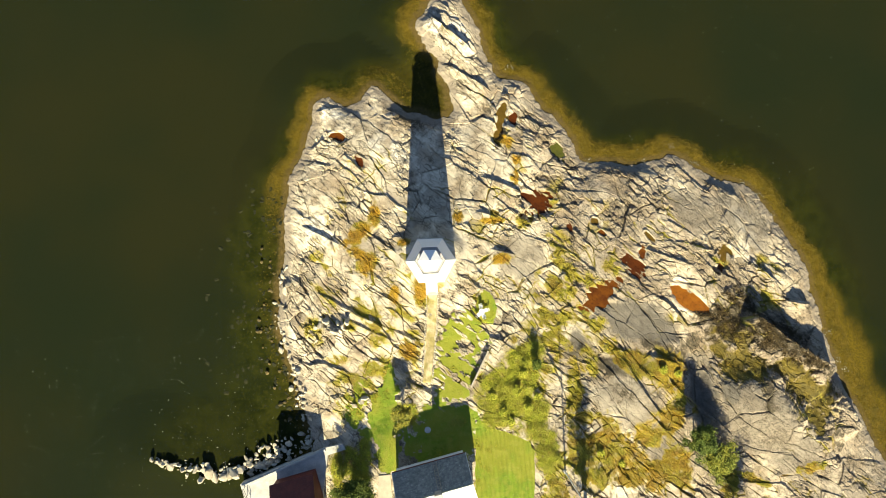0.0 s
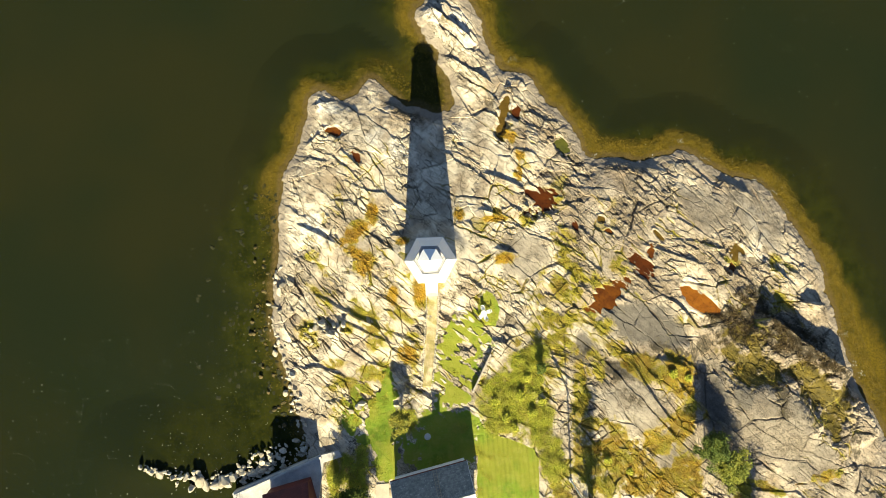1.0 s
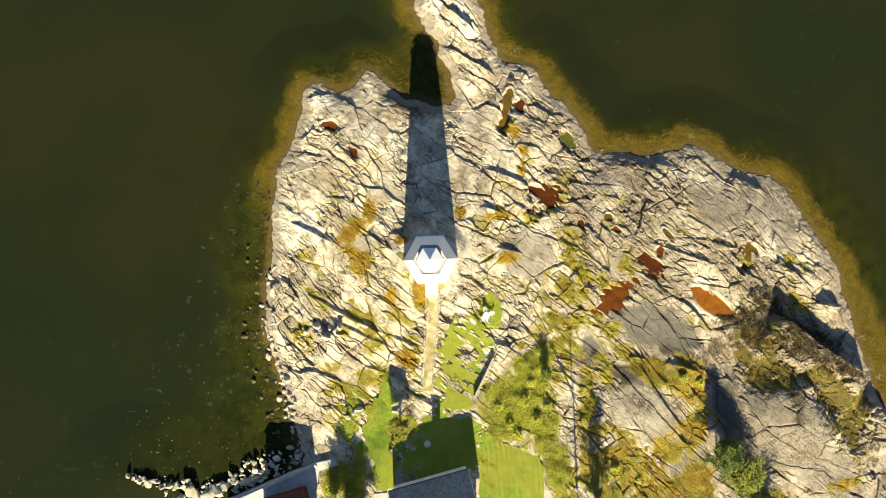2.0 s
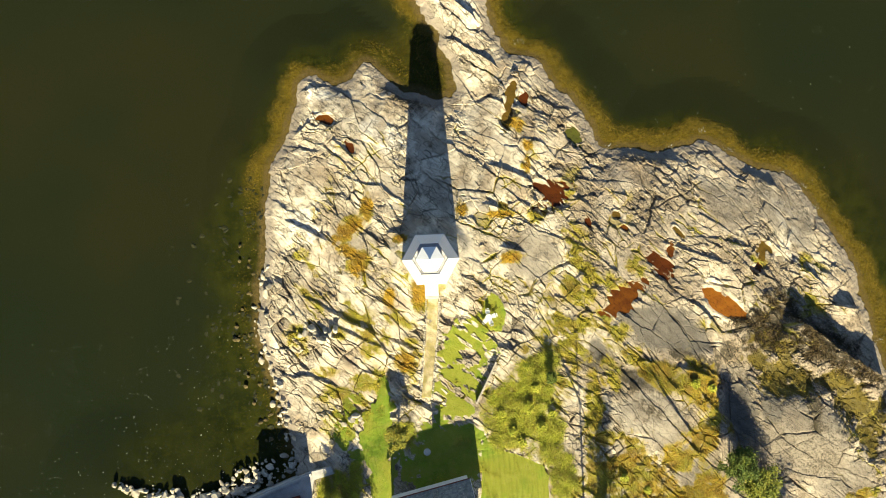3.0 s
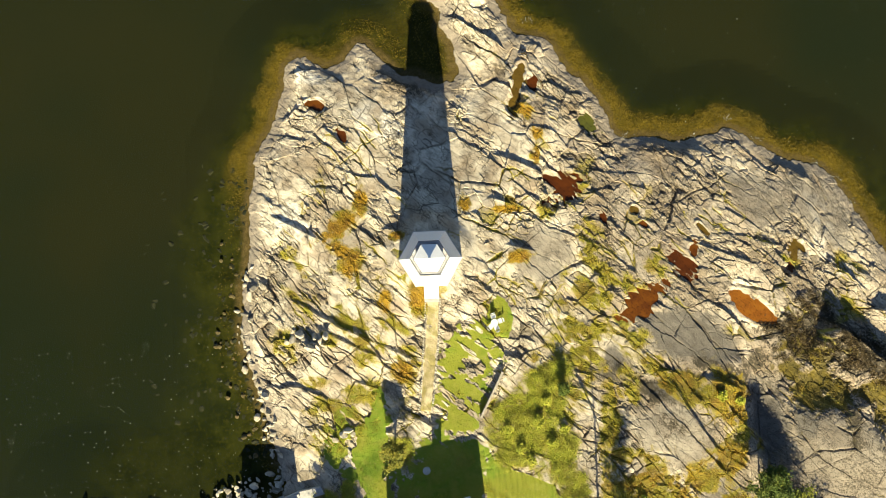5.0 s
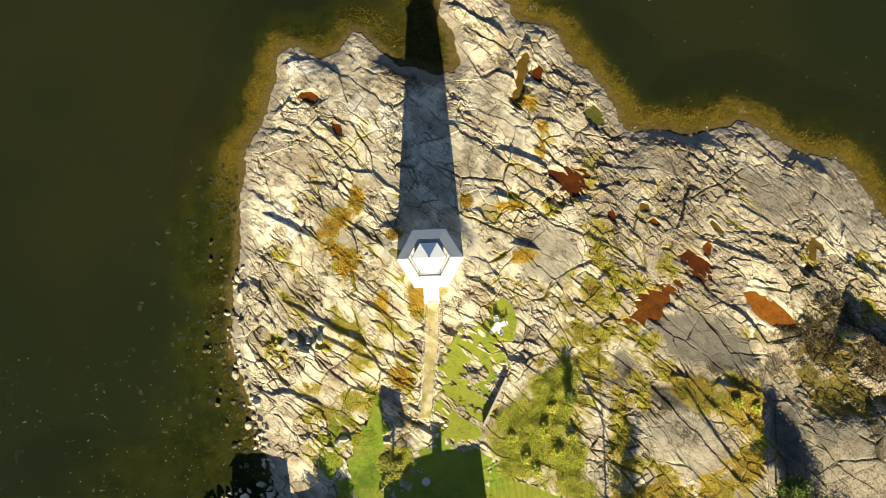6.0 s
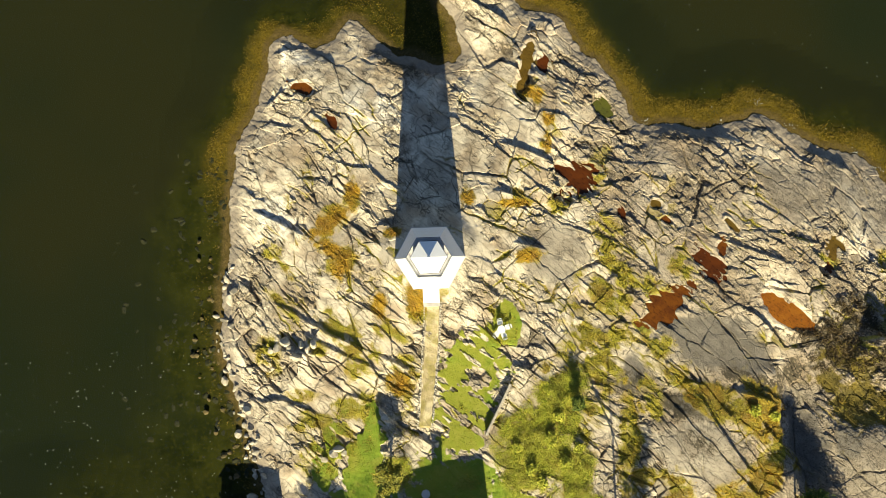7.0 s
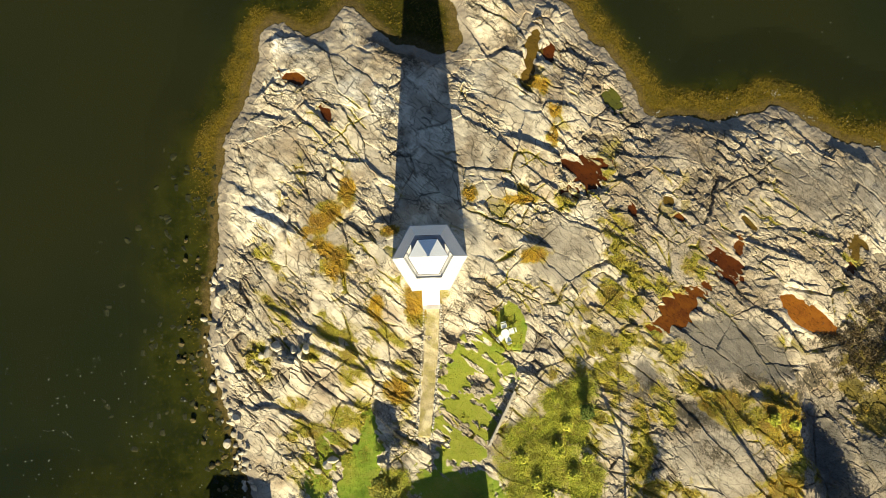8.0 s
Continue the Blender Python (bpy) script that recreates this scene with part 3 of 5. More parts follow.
# scarps that face away from their high side: from, to, drop, reach of the high side
SCARPS = [
    (43.37, -8.66, 55.09, -17.3, 2.8, 6), (56.2, -20.06, 58.7, -25.97, 2.6, 4), (49.32, -7.51, 52.45, -7.87, 1.5, 2),
    (0.56, 33.83, 6.83, 29.07, 1.4, 2.2), (3.25, 27.16, 9.46, 23.19, 0.9, 2), (-4.36, 21.19, 2.24, 17.68, 1, 4),
    (-15.89, 16.02, -13.51, 17.95, 0.5, 2)]
SCARPS_WEST = [
    (-17.54, 5.24, -12.89, 3.07, 0.6, 3), (-15.59, -8.26, -11.04, -8.6, 0.8, 2), (-15.96, -3.83, -9.62, -7.14, 0.5, 2),
    (-13.4, -6.6, -5.93, -10.34, 0.4, 2), (7.18, 10.73, 12.64, 8.44, 0.6, 3), (6.83, 5.97, 9.4, 4.94, 0.6, 2),
    (8.91, 0.5, 11.49, -0.21, 0.7, 2), (-11.07, 15.13, -8.87, 12.73, 0.5, 2), (-9.62, -7.14, -2.12, -10.51, 0.4, 2)]
SCARPS_EAST = [
    (25.33, -14.75, 30.77, -22.25, 0.6, 4), (29.61, -14.17, 33.05, -15.09, 0.8, 2), (33.59, -12.04, 33.98, -19.72, 0.8, 3),
    (34.02, -18.96, 39.24, -23.01, 0.6, 4), (23.49, 12.28, 31.18, 10.43, 0.6, 3), (39.72, 9.49, 43.51, 7.24, 0.7, 3),
    (28.37, 0.49, 34.46, -2.07, 0.4, 2), (14.67, -11.99, 17.3, -22.02, 0.4, 2)]
# broad rises and hollows: (x, y, half-width, half-height, turn), metres
RISES = [((0.18, -0.67, 7.66, 6.89, -2), 1.3), ((45.91, -21.78, 6.89, 6.13, -32), 1.8), ((25.89, -19.36, 4.6, 4.6, -2), 0.8), ((36.3, -19.82, 1.99, 9.96, 6), -1.6),
         ((49.87, -20.43, 1.84, 5.36, 38), -1.3), ((15.22, -8.19, 2.3, 8.43, 8), -0.7), ((-5.76, -25.52, 10.72, 4.6, -2), 0.3), ((40.79, -15.42, 3.06, 2.3, -2), -0.8), ((3.93, 25.4, 4.6, 6.89, -22), -0.35)]


def lay_of(x, y):
    """Height and the masks of what covers the ground."""
    d = sample(COARSE, x, y, -31.0, -42.0, 0.25)
    d = d + 0.22 * fbm(x * 0.9, y * 0.9, 3, 2) + 0.2 * fbm(x * 2.3, y * 2.3, 3, 4)
    land = 0.02 + 3.2 * (1 - np.exp(-np.maximum(d, 0) / 8.5))
    for (cx, cy, rx, ry, turn), up in RISES:
        c, s = math.cos(radians(turn)), math.sin(radians(turn))
        px, py = x - cx, y - cy
        land = land + up * np.exp(-((c * px + s * py) / rx) ** 2 - ((c * py - s * px) / ry) ** 2) * ease(d, 0, 4)
    wx, wy = x + 3.2 * fbm(x * 0.05, y * 0.05, 2, 1), y + 3.2 * fbm(x * 0.05 + 40, y * 0.05, 2, 5)
    wx, wy = wx + 0.3 * fbm(x * 0.6, y * 0.6, 4, 6, 0.6), wy + 0.3 * fbm(x * 0.6, y * 0.6 + 30, 4, 7, 0.6)
    lawn = blobs(x, y, LAWNS, 0.3, 0.6, k=1)
    bones = ease(fbm((0.74 * x - 0.67 * y) * 0.45, (0.67 * x + 0.74 * y) * 1.1, 3, 2), 0.15, 0.27) * (0.35 + 0.65 * ease(y, -21, -18.5))
    bones = np.maximum(bones, ease(fbm((0.74 * x - 0.67 * y) * 0.8, (0.67 * x + 0.74 * y) * 2.0, 3, 5), 0.24, 0.32) * ease(y, -21, -18.5))
    lawn = np.maximum(np.maximum(lawn * (1 - bones), blobs(x, y, TABLE_LAWN, 0.2, 0.3, 2)), shape_mask(x, y, LEFT_LAWN, 1.2))
    (mown,) = [shape_mask(x, y, MOWN)]
    lawn = np.maximum(lawn, mown)
    gold = np.maximum(blobs(x, y, GOLD, 0.4, 0.75, 2), blobs(x, y, GOLD_SOUTH, 0.35, 1.0, 3))
    sedge = np.maximum(blobs(x, y, TURF_EAST + GOLD_EAST, 0.7, 0.9, 3), blobs(x, y, TURF_WEST, 0.8, 0.8, 4)) * (1 - 0.75 * bones) * (1.0 + 0.9 * fbm(x * 1.3, y * 1.3, 4, 5))
    orange = blobs(x, y, GOLD, 0.5, 0.5, 6)
    orange = np.maximum(orange, 0.5 * ease(x, 17, 22) * ease(-y, 11, 15) * ease(fbm(x * 0.45, y * 0.45, 4, 6), -0.2, 0.2))
    scrub = blobs(x, y, SCRUB, 0.35, 0.6, 5)
    olive = 0.72 * blobs(x, y, OLIVE, 0.6, 1.1, 6)
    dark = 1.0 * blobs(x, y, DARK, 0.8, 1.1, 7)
    slabs = blobs(x, y, SMOOTH, 0.3, 0.4, 2)
    sombre = blobs(x, y, DARK_SLABS, 0.3, 0.45, 4)
    grey = np.maximum(0.6 * slabs, sombre)
    smooth = np.maximum(np.maximum(slabs, sombre), blobs(x, y, SMOOTH_WEST, 0.3, 0.4, 3))
    dark = np.maximum(dark, 0.42 * ease(x + 0.35 * y, 14, 24) * (1 + 0.35 * ease(-y, 8, 16)) * (0.7 + 0.6 * fbm(x * 0.2, y * 0.2, 3, 1)))
    # foliated slabs: long along u, stepping up along v
    u, v = 0.74 * wx - 0.67 * wy, 0.67 * wx + 0.74 * wy
    rough = (1 - 0.75 * smooth) * (0.3 + 0.7 * ease(fbm(x * 0.17, y * 0.17, 3, 7), -0.25, 0.25))
    turf = np.maximum(lawn, 0.8 * np.maximum(scrub, olive))
    # plates that rise gently to the north-east and break off there; broken up finer where the rock is shattered
    broken = ease(fbm(x * 0.21, y * 0.21, 4, 3), -0.2, 0.12) * (1 - 0.85 * smooth)
    rubble = ease(fbm(x * 0.3 + 11, y * 0.3, 4, 5) + 0.32 * blobs(x, y, SHATTERED, 0.6, 0.6, 2), 0.04, 0.24) * (1 - 0.9 * smooth)
    bleached = blobs(x, y, BLEACHED, 0.4, 0.4, 6)
    joints, relief = np.zeros(x.shape), np.zeros(x.shape)
    tones = []
    for su, sv, off, tilt, groove, wide, k, where in (
            (6.4, 3.1, 0.11, 0.115, 0.24, 0.05, 0, 0.45 + 0.55 * rough), (2.1, 1.15, 0.085, 0.24, 0.16, 0.09, 3, broken),
            (0.95, 0.55, 0.075, 0.3, 0.09, 0.15, 5, np.maximum(rubble, 0.3 * broken))):
        du, dv, a, b, c, gap = cells(u / su + 31, v / sv + 57, k)
        level = off * 2 * a + tilt * np.maximum(0.15 + 1.7 * b, -0.1) * dv * sv + 0.05 * c * du * su
        if k == 3:
            pit = ease(c, 0.33, 0.36) * (0.3 + 0.7 * rough)
            level = level - 0.2 * pit
        slit = wide * (0.3 + 1.9 * ease(value_noise(x * 0.7, y * 0.7, k + 1), 0.3, 0.9))
        cut = 1 - ease(gap, 0.25 * slit, slit)
        gape = ease(value_noise(x * 0.55, y * 0.55, k + 2), 0.35, 0.62)
        relief = relief + (level - groove * cut * gape) * where
        joints = np.maximum(joints, cut * gape * where * (1.0 if k < 5 else 0.6))
        tones.append(np.clip(0.5 + 0.75 * c + 0.35 * a, 0.13, 1) * (1 - bleached))
    # thin open cracks, most of them along the grain
    for ang, gapm, k, deep_, least in ((-47.0, 2.1, 1, 0.12, 0.62), (-58.0, 3.1, 3, 0.12, 0.66), (-34.0, 2.6, 5, 0.12, 0.64), (34.0, 4.4, 7, 0.10, 0.64)):
        ca, sa = math.cos(radians(ang)), math.sin(radians(ang))
        lu, lv = ca * wx + sa * wy, -sa * wx + ca * wy + 0.3 * fbm(x * 0.7, y * 0.7, 4, k)
        which = np.floor(lv / gapm)
        off_ = LATTICE[k][which.astype(int) & 255, 3] * 0.7 + 0.15
        far_ = np.abs(lv / gapm - which - off_) * gapm
        on = ease(value_noise(lu * 0.33 + 7.7 * which, which * 3.1, k), least, least + 0.1)
        thin = (1 - ease(far_, 0.02, 0.11)) * on
        relief = relief - deep_ * thin * (0.25 + 0.75 * rough)
        joints = np.maximum(joints, thin)
    # low ledges along the grain
    saw = (v * 0.8 + 0.5 * fbm(u * 0.25, v * 0.25, 2, 5)) % 1.0
    ledge = ease(value_noise(x * 0.2, y * 0.2, 7), 0.55, 0.8) * ease(value_noise(u * 0.3, v * 0.7, 3), 0.45, 0.6)
    relief = relief + 0.2 * (saw - 0.5) * ledge * rough
    # pieces broken out of the surface
    chip = ease(fbm(u * 1.3, v * 2.2 + 9, 2, 4), 0.4, 0.45) * rubble
    relief = relief - 0.08 * chip
    joints = np.maximum(joints, 0.75 * pit * broken)
    relief = relief + 0.03 * fbm(x * 1.3, y * 1.3, 4, 3) * (0.4 + 0.6 * rough) + 0.009 * fbm(x * 4.5, y * 4.5, 3, 2) * (0.3 + 0.7 * rough)
    for x0, y0, x1, y1, drop, reach in SCARPS + SCARPS_WEST + SCARPS_EAST:
        near = (np.abs(x - (x0 + x1) / 2) < abs(x1 - x0) / 2 + 3 * reach) & (np.abs(y - (y0 + y1) / 2) < abs(y1 - y0) / 2 + 3 * reach)
        xx, yy = wx[near] * 0.5 + x[near] * 0.5, wy[near] * 0.5 + y[near] * 0.5
        ln = math.hypot(x1 - x0, y1 - y0)
        ex, ey = (x1 - x0) / ln, (y1 - y0) / ln
        along = (xx - x0) * ex + (yy - y0) * ey
        side = (xx - x0) * ey - (yy - y0) * ex
        ends = ease(along, -0.8, 1.0) * (1 - ease(along, ln - 1.0, ln + 0.8))
        relief[near] += 0.66 * drop * ends * ease(side, -0.12, 0.12) * np.exp(-np.maximum(side, 0) / reach) * (1 - ease(side, 1.5 * reach, 2.6 * reach))
    calm = (1 - 0.85 * turf) * (1 - 0.8 * lawn) * (1 - 0.85 * ease(shape_mask(x, y, PATH_LEFT + PATH_RIGHT[::-1]), 0, 1))
    land = land + 1.1 * relief * calm * (0.2 + 0.8 * ease(d, 0.1, 2.2))
    # level footing under the buildings
    for cx, cy, rad, z in ((0, 0, 4.2, 4.5), (-1.4, -28.5, 8.0, 3.0), (-16.0, -25.0, 3.6, 0.7), (-18.0, -30.5, 6.0, 0.7)):
        w = 1 - ease(np.hypot(x - cx, y - cy), rad * 0.75, rad * 1.25)
        land = land * (1 - w) + (z + relief * 0.25 * calm) * w
    crevice = ease(fbm(x * 0.3, y * 0.3, 3, 4), -0.12, 0.22) * joints * ease(d, 2, 5)
    gold = np.maximum(gold * (0.85 + 0.35 * joints + 0.9 * fbm(x * 1.5, y * 1.5, 4, 5)), 0.8 * crevice * (1 - 0.7 * smooth))
    gold = np.maximum(gold, sedge)
    seabed = -0.03 + np.maximum(np.minimum(d, 0) * 0.12, -1.0) + 0.12 * fbm(x * 0.6, y * 0.6, 4, 6) * ease(-d, 0, 1.2) * (1 - ease(-d, 1.8, 3.0))
    stripe = 0.03 * np.sin(2 * math.pi * (x + 0.05 * y) / 0.62) * mown
    wander = 0.45 * fbm(x * 0.7, y * 0.7, 4, 1, 0.6) + 0.2 * (saw - 0.5)
    return d, land, relief, wander, seabed, stripe, lawn, gold, olive, scrub, dark, grey, joints, orange, rubble, tones[0], tones[1]


def shape_mask(x, y, poly, ragged=0.15):
    pts = np.array(poly)
    best, inside = np.full(x.shape, 1e9), np.zeros(x.shape, bool)
    for (x0, y0), (x1, y1) in zip(pts, np.roll(pts, -1, 0)):
        dx, dy = x1 - x0, y1 - y0
        s = np.clip(((x - x0) * dx + (y - y0) * dy) / (dx * dx + dy * dy), 0, 1)
        best = np.minimum(best, np.hypot(x - x0 - s * dx, y - y0 - s * dy))
        if y0 != y1:
            inside ^= ((y0 > y) != (y1 > y)) & (x < (x1 - x0) * (y - y0) / (y1 - y0) + x0)
    return ease(np.where(inside, best, -best) + ragged * fbm(x * 1.2, y * 1.2, 3, 1), -0.15, 0.15)


XX, YY = np.meshgrid(GX, GY, indexing="ij")
LIES = np.flatnonzero(sample(COARSE, XX, YY, -31.0, -42.0, 0.25).ravel() > -5.0)
LX, LY = XX.ravel()[LIES], YY.ravel()[LIES]
runs = [lay_of(LX[i:i + 20000], LY[i:i + 20000]) for i in range(0, len(LX), 20000)]
rows = [np.concatenate(k) for k in zip(*runs)]
shore, land, relief, wander, seabed, stripe = rows[:6]
# hollows for the rock pools
WELLS = []
for px, py, rx, ry, turn in POOLS + LOW_POOLS + SMALL_POOLS:
    c, s = math.cos(radians(turn)), math.sin(radians(turn))
    qx, qy = LX - px, LY - py
    q = np.hypot((c * qx + s * qy) / rx, (c * qy - s * qx) / ry) + wander
    q = q + np.clip(2.2 * (relief - np.median(relief[q < 1.2])), -0.3, 0.45)
    lvl = float(np.percentile(land[q < 1.25], 12))
    w = 1 - ease(q, 1.1, 1.6)
    land = land * (1 - w) + w * (lvl + 0.45 * np.clip(q - 0.92, -0.3, 1.0) + (relief - relief[q < 1.3].mean()) * np.where(q < 0.7, 0.1, 0.35))
    WELLS.append((lvl, q))


def spread(v, rest):
    """Values of the land and shallows laid out on the whole grid."""
    out = np.full(XX.size, rest)
    out[LIES] = v
    return out.reshape(XX.shape)


HEIGHT = spread(np.where(shore > 0, np.maximum(land, 0.015), np.minimum(seabed, -0.015)) + stripe, -0.63)
DIST = spread(shore, -5.0)
WELLS = [(lvl, spread(q, 99.0)) for lvl, q in WELLS]
LAWN, GOLDEN, OLIVES, SCRUBS, DARKS, SMOOTHS, JOINTS, ORANGE, RUBBLE, PLATE, PIECE = [spread(v, 0.0) for v in rows[6:]]


def ground(x, y):
    return float(sample(HEIGHT, np.array([float(x)]), np.array([float(y)]), GX[0], GY[0], STEP)[0])


def sheet(name, xs, ys, h, colours, keep, label):
    """A grid of ground with its masks."""
    nx, ny = len(xs), len(ys)
    gx, gy = np.meshgrid(xs, ys, indexing="ij")
    co = np.stack([gx, gy, h], -1).reshape(-1, 3)
    idx = np.arange(nx * ny).reshape(nx, ny)
    quads = np.stack([idx[:-1, :-1], idx[1:, :-1], idx[1:, 1:], idx[:-1, 1:]], -1).reshape(-1, 4)
    k = keep
    k = k[:-1, :-1] | k[1:, :-1] | k[1:, 1:] | k[:-1, 1:]
    quads = quads[k.reshape(-1)]
    used = np.unique(quads)
    remap = np.zeros(nx * ny, int)
    remap[used] = np.arange(len(used))
    quads, co = remap[quads], co[used]
    me = bpy.data.meshes.new(name)
    me.vertices.add(len(co))
    me.vertices.foreach_set("co", co.astype(np.float32).ravel())
    me.loops.add(quads.size)
    me.loops.foreach_set("vertex_index", quads.astype(np.int32).ravel())
    me.polygons.add(len(quads))
    me.polygons.foreach_set("loop_start", np.arange(0, quads.size, 4, dtype=np.int32))
    me.update(calc_edges=True)
    for key, (a, b, c) in colours.items():
        at = me.attributes.new(key, "FLOAT_COLOR", "POINT")
        rgba = np.stack([a, b, c, np.ones_like(a)], -1).reshape(-1, 4)[used]
        at.data.foreach_set("color", rgba.astype(np.float32).ravel())
    me.materials.append(GROUND)
    me.shade_flat()
    return tagged(new(name, me), label, "ground", kind="structure")


# Shore distance drives the painted depth darkening; the floor itself stays shallow.
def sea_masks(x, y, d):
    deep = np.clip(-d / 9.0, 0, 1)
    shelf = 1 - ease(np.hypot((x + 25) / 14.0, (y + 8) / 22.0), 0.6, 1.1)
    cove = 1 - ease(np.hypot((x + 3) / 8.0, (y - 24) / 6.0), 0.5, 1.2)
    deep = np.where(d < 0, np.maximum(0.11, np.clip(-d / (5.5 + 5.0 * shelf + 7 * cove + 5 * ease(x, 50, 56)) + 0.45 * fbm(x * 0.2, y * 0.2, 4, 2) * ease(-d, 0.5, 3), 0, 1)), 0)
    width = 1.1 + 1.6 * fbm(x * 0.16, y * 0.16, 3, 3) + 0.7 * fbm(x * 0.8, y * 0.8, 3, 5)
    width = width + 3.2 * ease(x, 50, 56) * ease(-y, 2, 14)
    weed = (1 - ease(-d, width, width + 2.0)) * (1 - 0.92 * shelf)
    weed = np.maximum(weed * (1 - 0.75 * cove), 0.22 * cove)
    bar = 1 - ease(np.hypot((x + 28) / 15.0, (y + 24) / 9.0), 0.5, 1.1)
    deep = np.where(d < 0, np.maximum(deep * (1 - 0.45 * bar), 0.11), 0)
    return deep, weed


FLOOR = HEIGHT.copy()
HEIGHT -= 0.2 * ease(-DIST, 2.7, 3.4)
SHOAL = (1 - ease(-DIST, 0.4, 1.3)) * (DIST <= 0)
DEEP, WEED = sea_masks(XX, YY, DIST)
WET = (1 - ease(HEIGHT, 0.4, 0.9)) * (1 - ease(DIST, 0.7, 1.6))
SOIL = np.clip(SCRUBS * 0.8, 0, 1)
SEAMS = JOINTS * ease(fbm(XX * 0.3, YY * 0.3, 3, 6), -0.3, 0.3)
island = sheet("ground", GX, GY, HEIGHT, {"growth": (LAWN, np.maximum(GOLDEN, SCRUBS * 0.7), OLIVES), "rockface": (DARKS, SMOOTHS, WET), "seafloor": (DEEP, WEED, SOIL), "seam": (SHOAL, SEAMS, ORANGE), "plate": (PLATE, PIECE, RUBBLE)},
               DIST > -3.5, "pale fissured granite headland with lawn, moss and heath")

# far sea floor and the land south of the view
FX = np.concatenate([-np.geomspace(2500, 62, 16), np.arange(-60, 72, 0.7), np.geomspace(73, 2500, 16)])
FY = np.concatenate([-np.geomspace(2500, 92, 16), np.arange(-90, 62, 0.7), np.geomspace(63, 2500, 16)])
fx, fy = np.meshgrid(FX, FY, indexing="ij")
fd = shore_distance(fx, fy)
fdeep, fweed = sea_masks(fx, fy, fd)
fh = np.where(fd > 0, 2.2 * (1 - np.exp(-np.maximum(fd, 0) / 6.5)) + 0.3 * fbm(fx * 0.3, fy * 0.3, 3, 2), np.maximum(np.minimum(fd, 0) * 0.12, -1.0) - 0.03)
BREAK_LINE = [(-39.76, -26.23), (-37.3, -26.89), (-34.21, -27.5), (-31.12, -28.27), (-27.21, -27.98), (-24.05, -26.8), (-21.66, -25.74), (-18.89, -24.7), (-17.21, -23.76)]
mound = np.full(fx.shape, 99.0)
for (x0, y0), (x1, y1) in zip(BREAK_LINE, BREAK_LINE[1:]):
    s = np.clip(((fx - x0) * (x1 - x0) + (fy - y0) * (y1 - y0)) / ((x1 - x0) ** 2 + (y1 - y0) ** 2), 0, 1)
    mound = np.minimum(mound, np.hypot(fx - x0 - s * (x1 - x0), fy - y0 - s * (y1 - y0)))
over = (fx > GX[0]) & (fx < GX[-1]) & (fy > GY[0]) & (fy < GY[-1])
fh = np.where(over & (fd > -4.0), sample(FLOOR, fx, fy, GX[0], GY[0], STEP) - 0.5 * ease(sample(DIST, fx, fy, GX[0], GY[0], STEP), -2.5, -1.4), fh)
fh = np.where(fd < 0, np.maximum(fh, -0.08 - 0.1 * mound), fh)
zero = np.zeros_like(fx)
sheet("seabed", FX, FY, fh, {"growth": (zero, zero, zero), "rockface": (zero, zero, zero), "seafloor": (fdeep, fweed, zero)}, fd < 1e9, "olive-green sea floor and weed beds, painted darker offshore as if under deep water")

bm = bmesh.new()
bm.faces.new([bm.verts.new((x, y, 0)) for x, y in ((-2500, -2500), (2500, -2500), (2500, 2500), (-2500, 2500))])
sea = part("water", bm, WATER)
sea.visible_shadow = False
tagged(sea, "dark olive-green calm sea with light ripples", "sea", kind="structure")

# ---- rock pools ----
def pool_material(name, a, b):
    s = Shade(name, 0.25, 0, 0.25)
    c = s.mix(s.span(s.noise(0.8, 4), 0.3, 0.7), a, b)
    c = s.mix(s.span(s.noise(3.0, 4, (0.7, 2.0, 1.0), -44), 0.52, 0.68, 0, 0.75), c, tuple(0.28 * k for k in b))
    c = s.mix(s.span(s.noise(11.0, 2), 0.5, 0.7, 0, 0.4), c, tuple(1.5 * k for k in a))
    s.bump(s.noise(6.0, 2), 0.15, 0.01)
    return s.done(c)


RUST = pool_material("rust_brown_bog_water", (0.115, 0.038, 0.004), (0.06, 0.017, 0.003))
OCHRE = pool_material("ochre_bog_water", (0.1, 0.062, 0.01), (0.06, 0.036, 0.006))
MOSSY = pool_material("green_algae_water", (0.075, 0.075, 0.012), (0.05, 0.055, 0.012))
ORANGE_POOL = pool_material("orange_bog_water", (0.22, 0.08, 0.008), (0.15, 0.05, 0.006))
PEAT = pool_material("dark_peat_water", (0.075, 0.02, 0.003), (0.04, 0.011, 0.002))
kinds = [PEAT, RUST, PEAT, ORANGE_POOL, OCHRE, RUST, RUST, RUST, MOSSY, OCHRE, PEAT, OCHRE, RUST, PEAT, OCHRE, PEAT]
words = {PEAT: "dark red-brown peaty pool lying in a rock hollow", ORANGE_POOL: "bright orange iron-stained pool in a rock hollow", RUST: "rust-red peaty pool lying in a hollow of the rock", OCHRE: "ochre-brown shallow pool in a rock hollow", MOSSY: "algae-green pool in a rock hollow near the shore"}
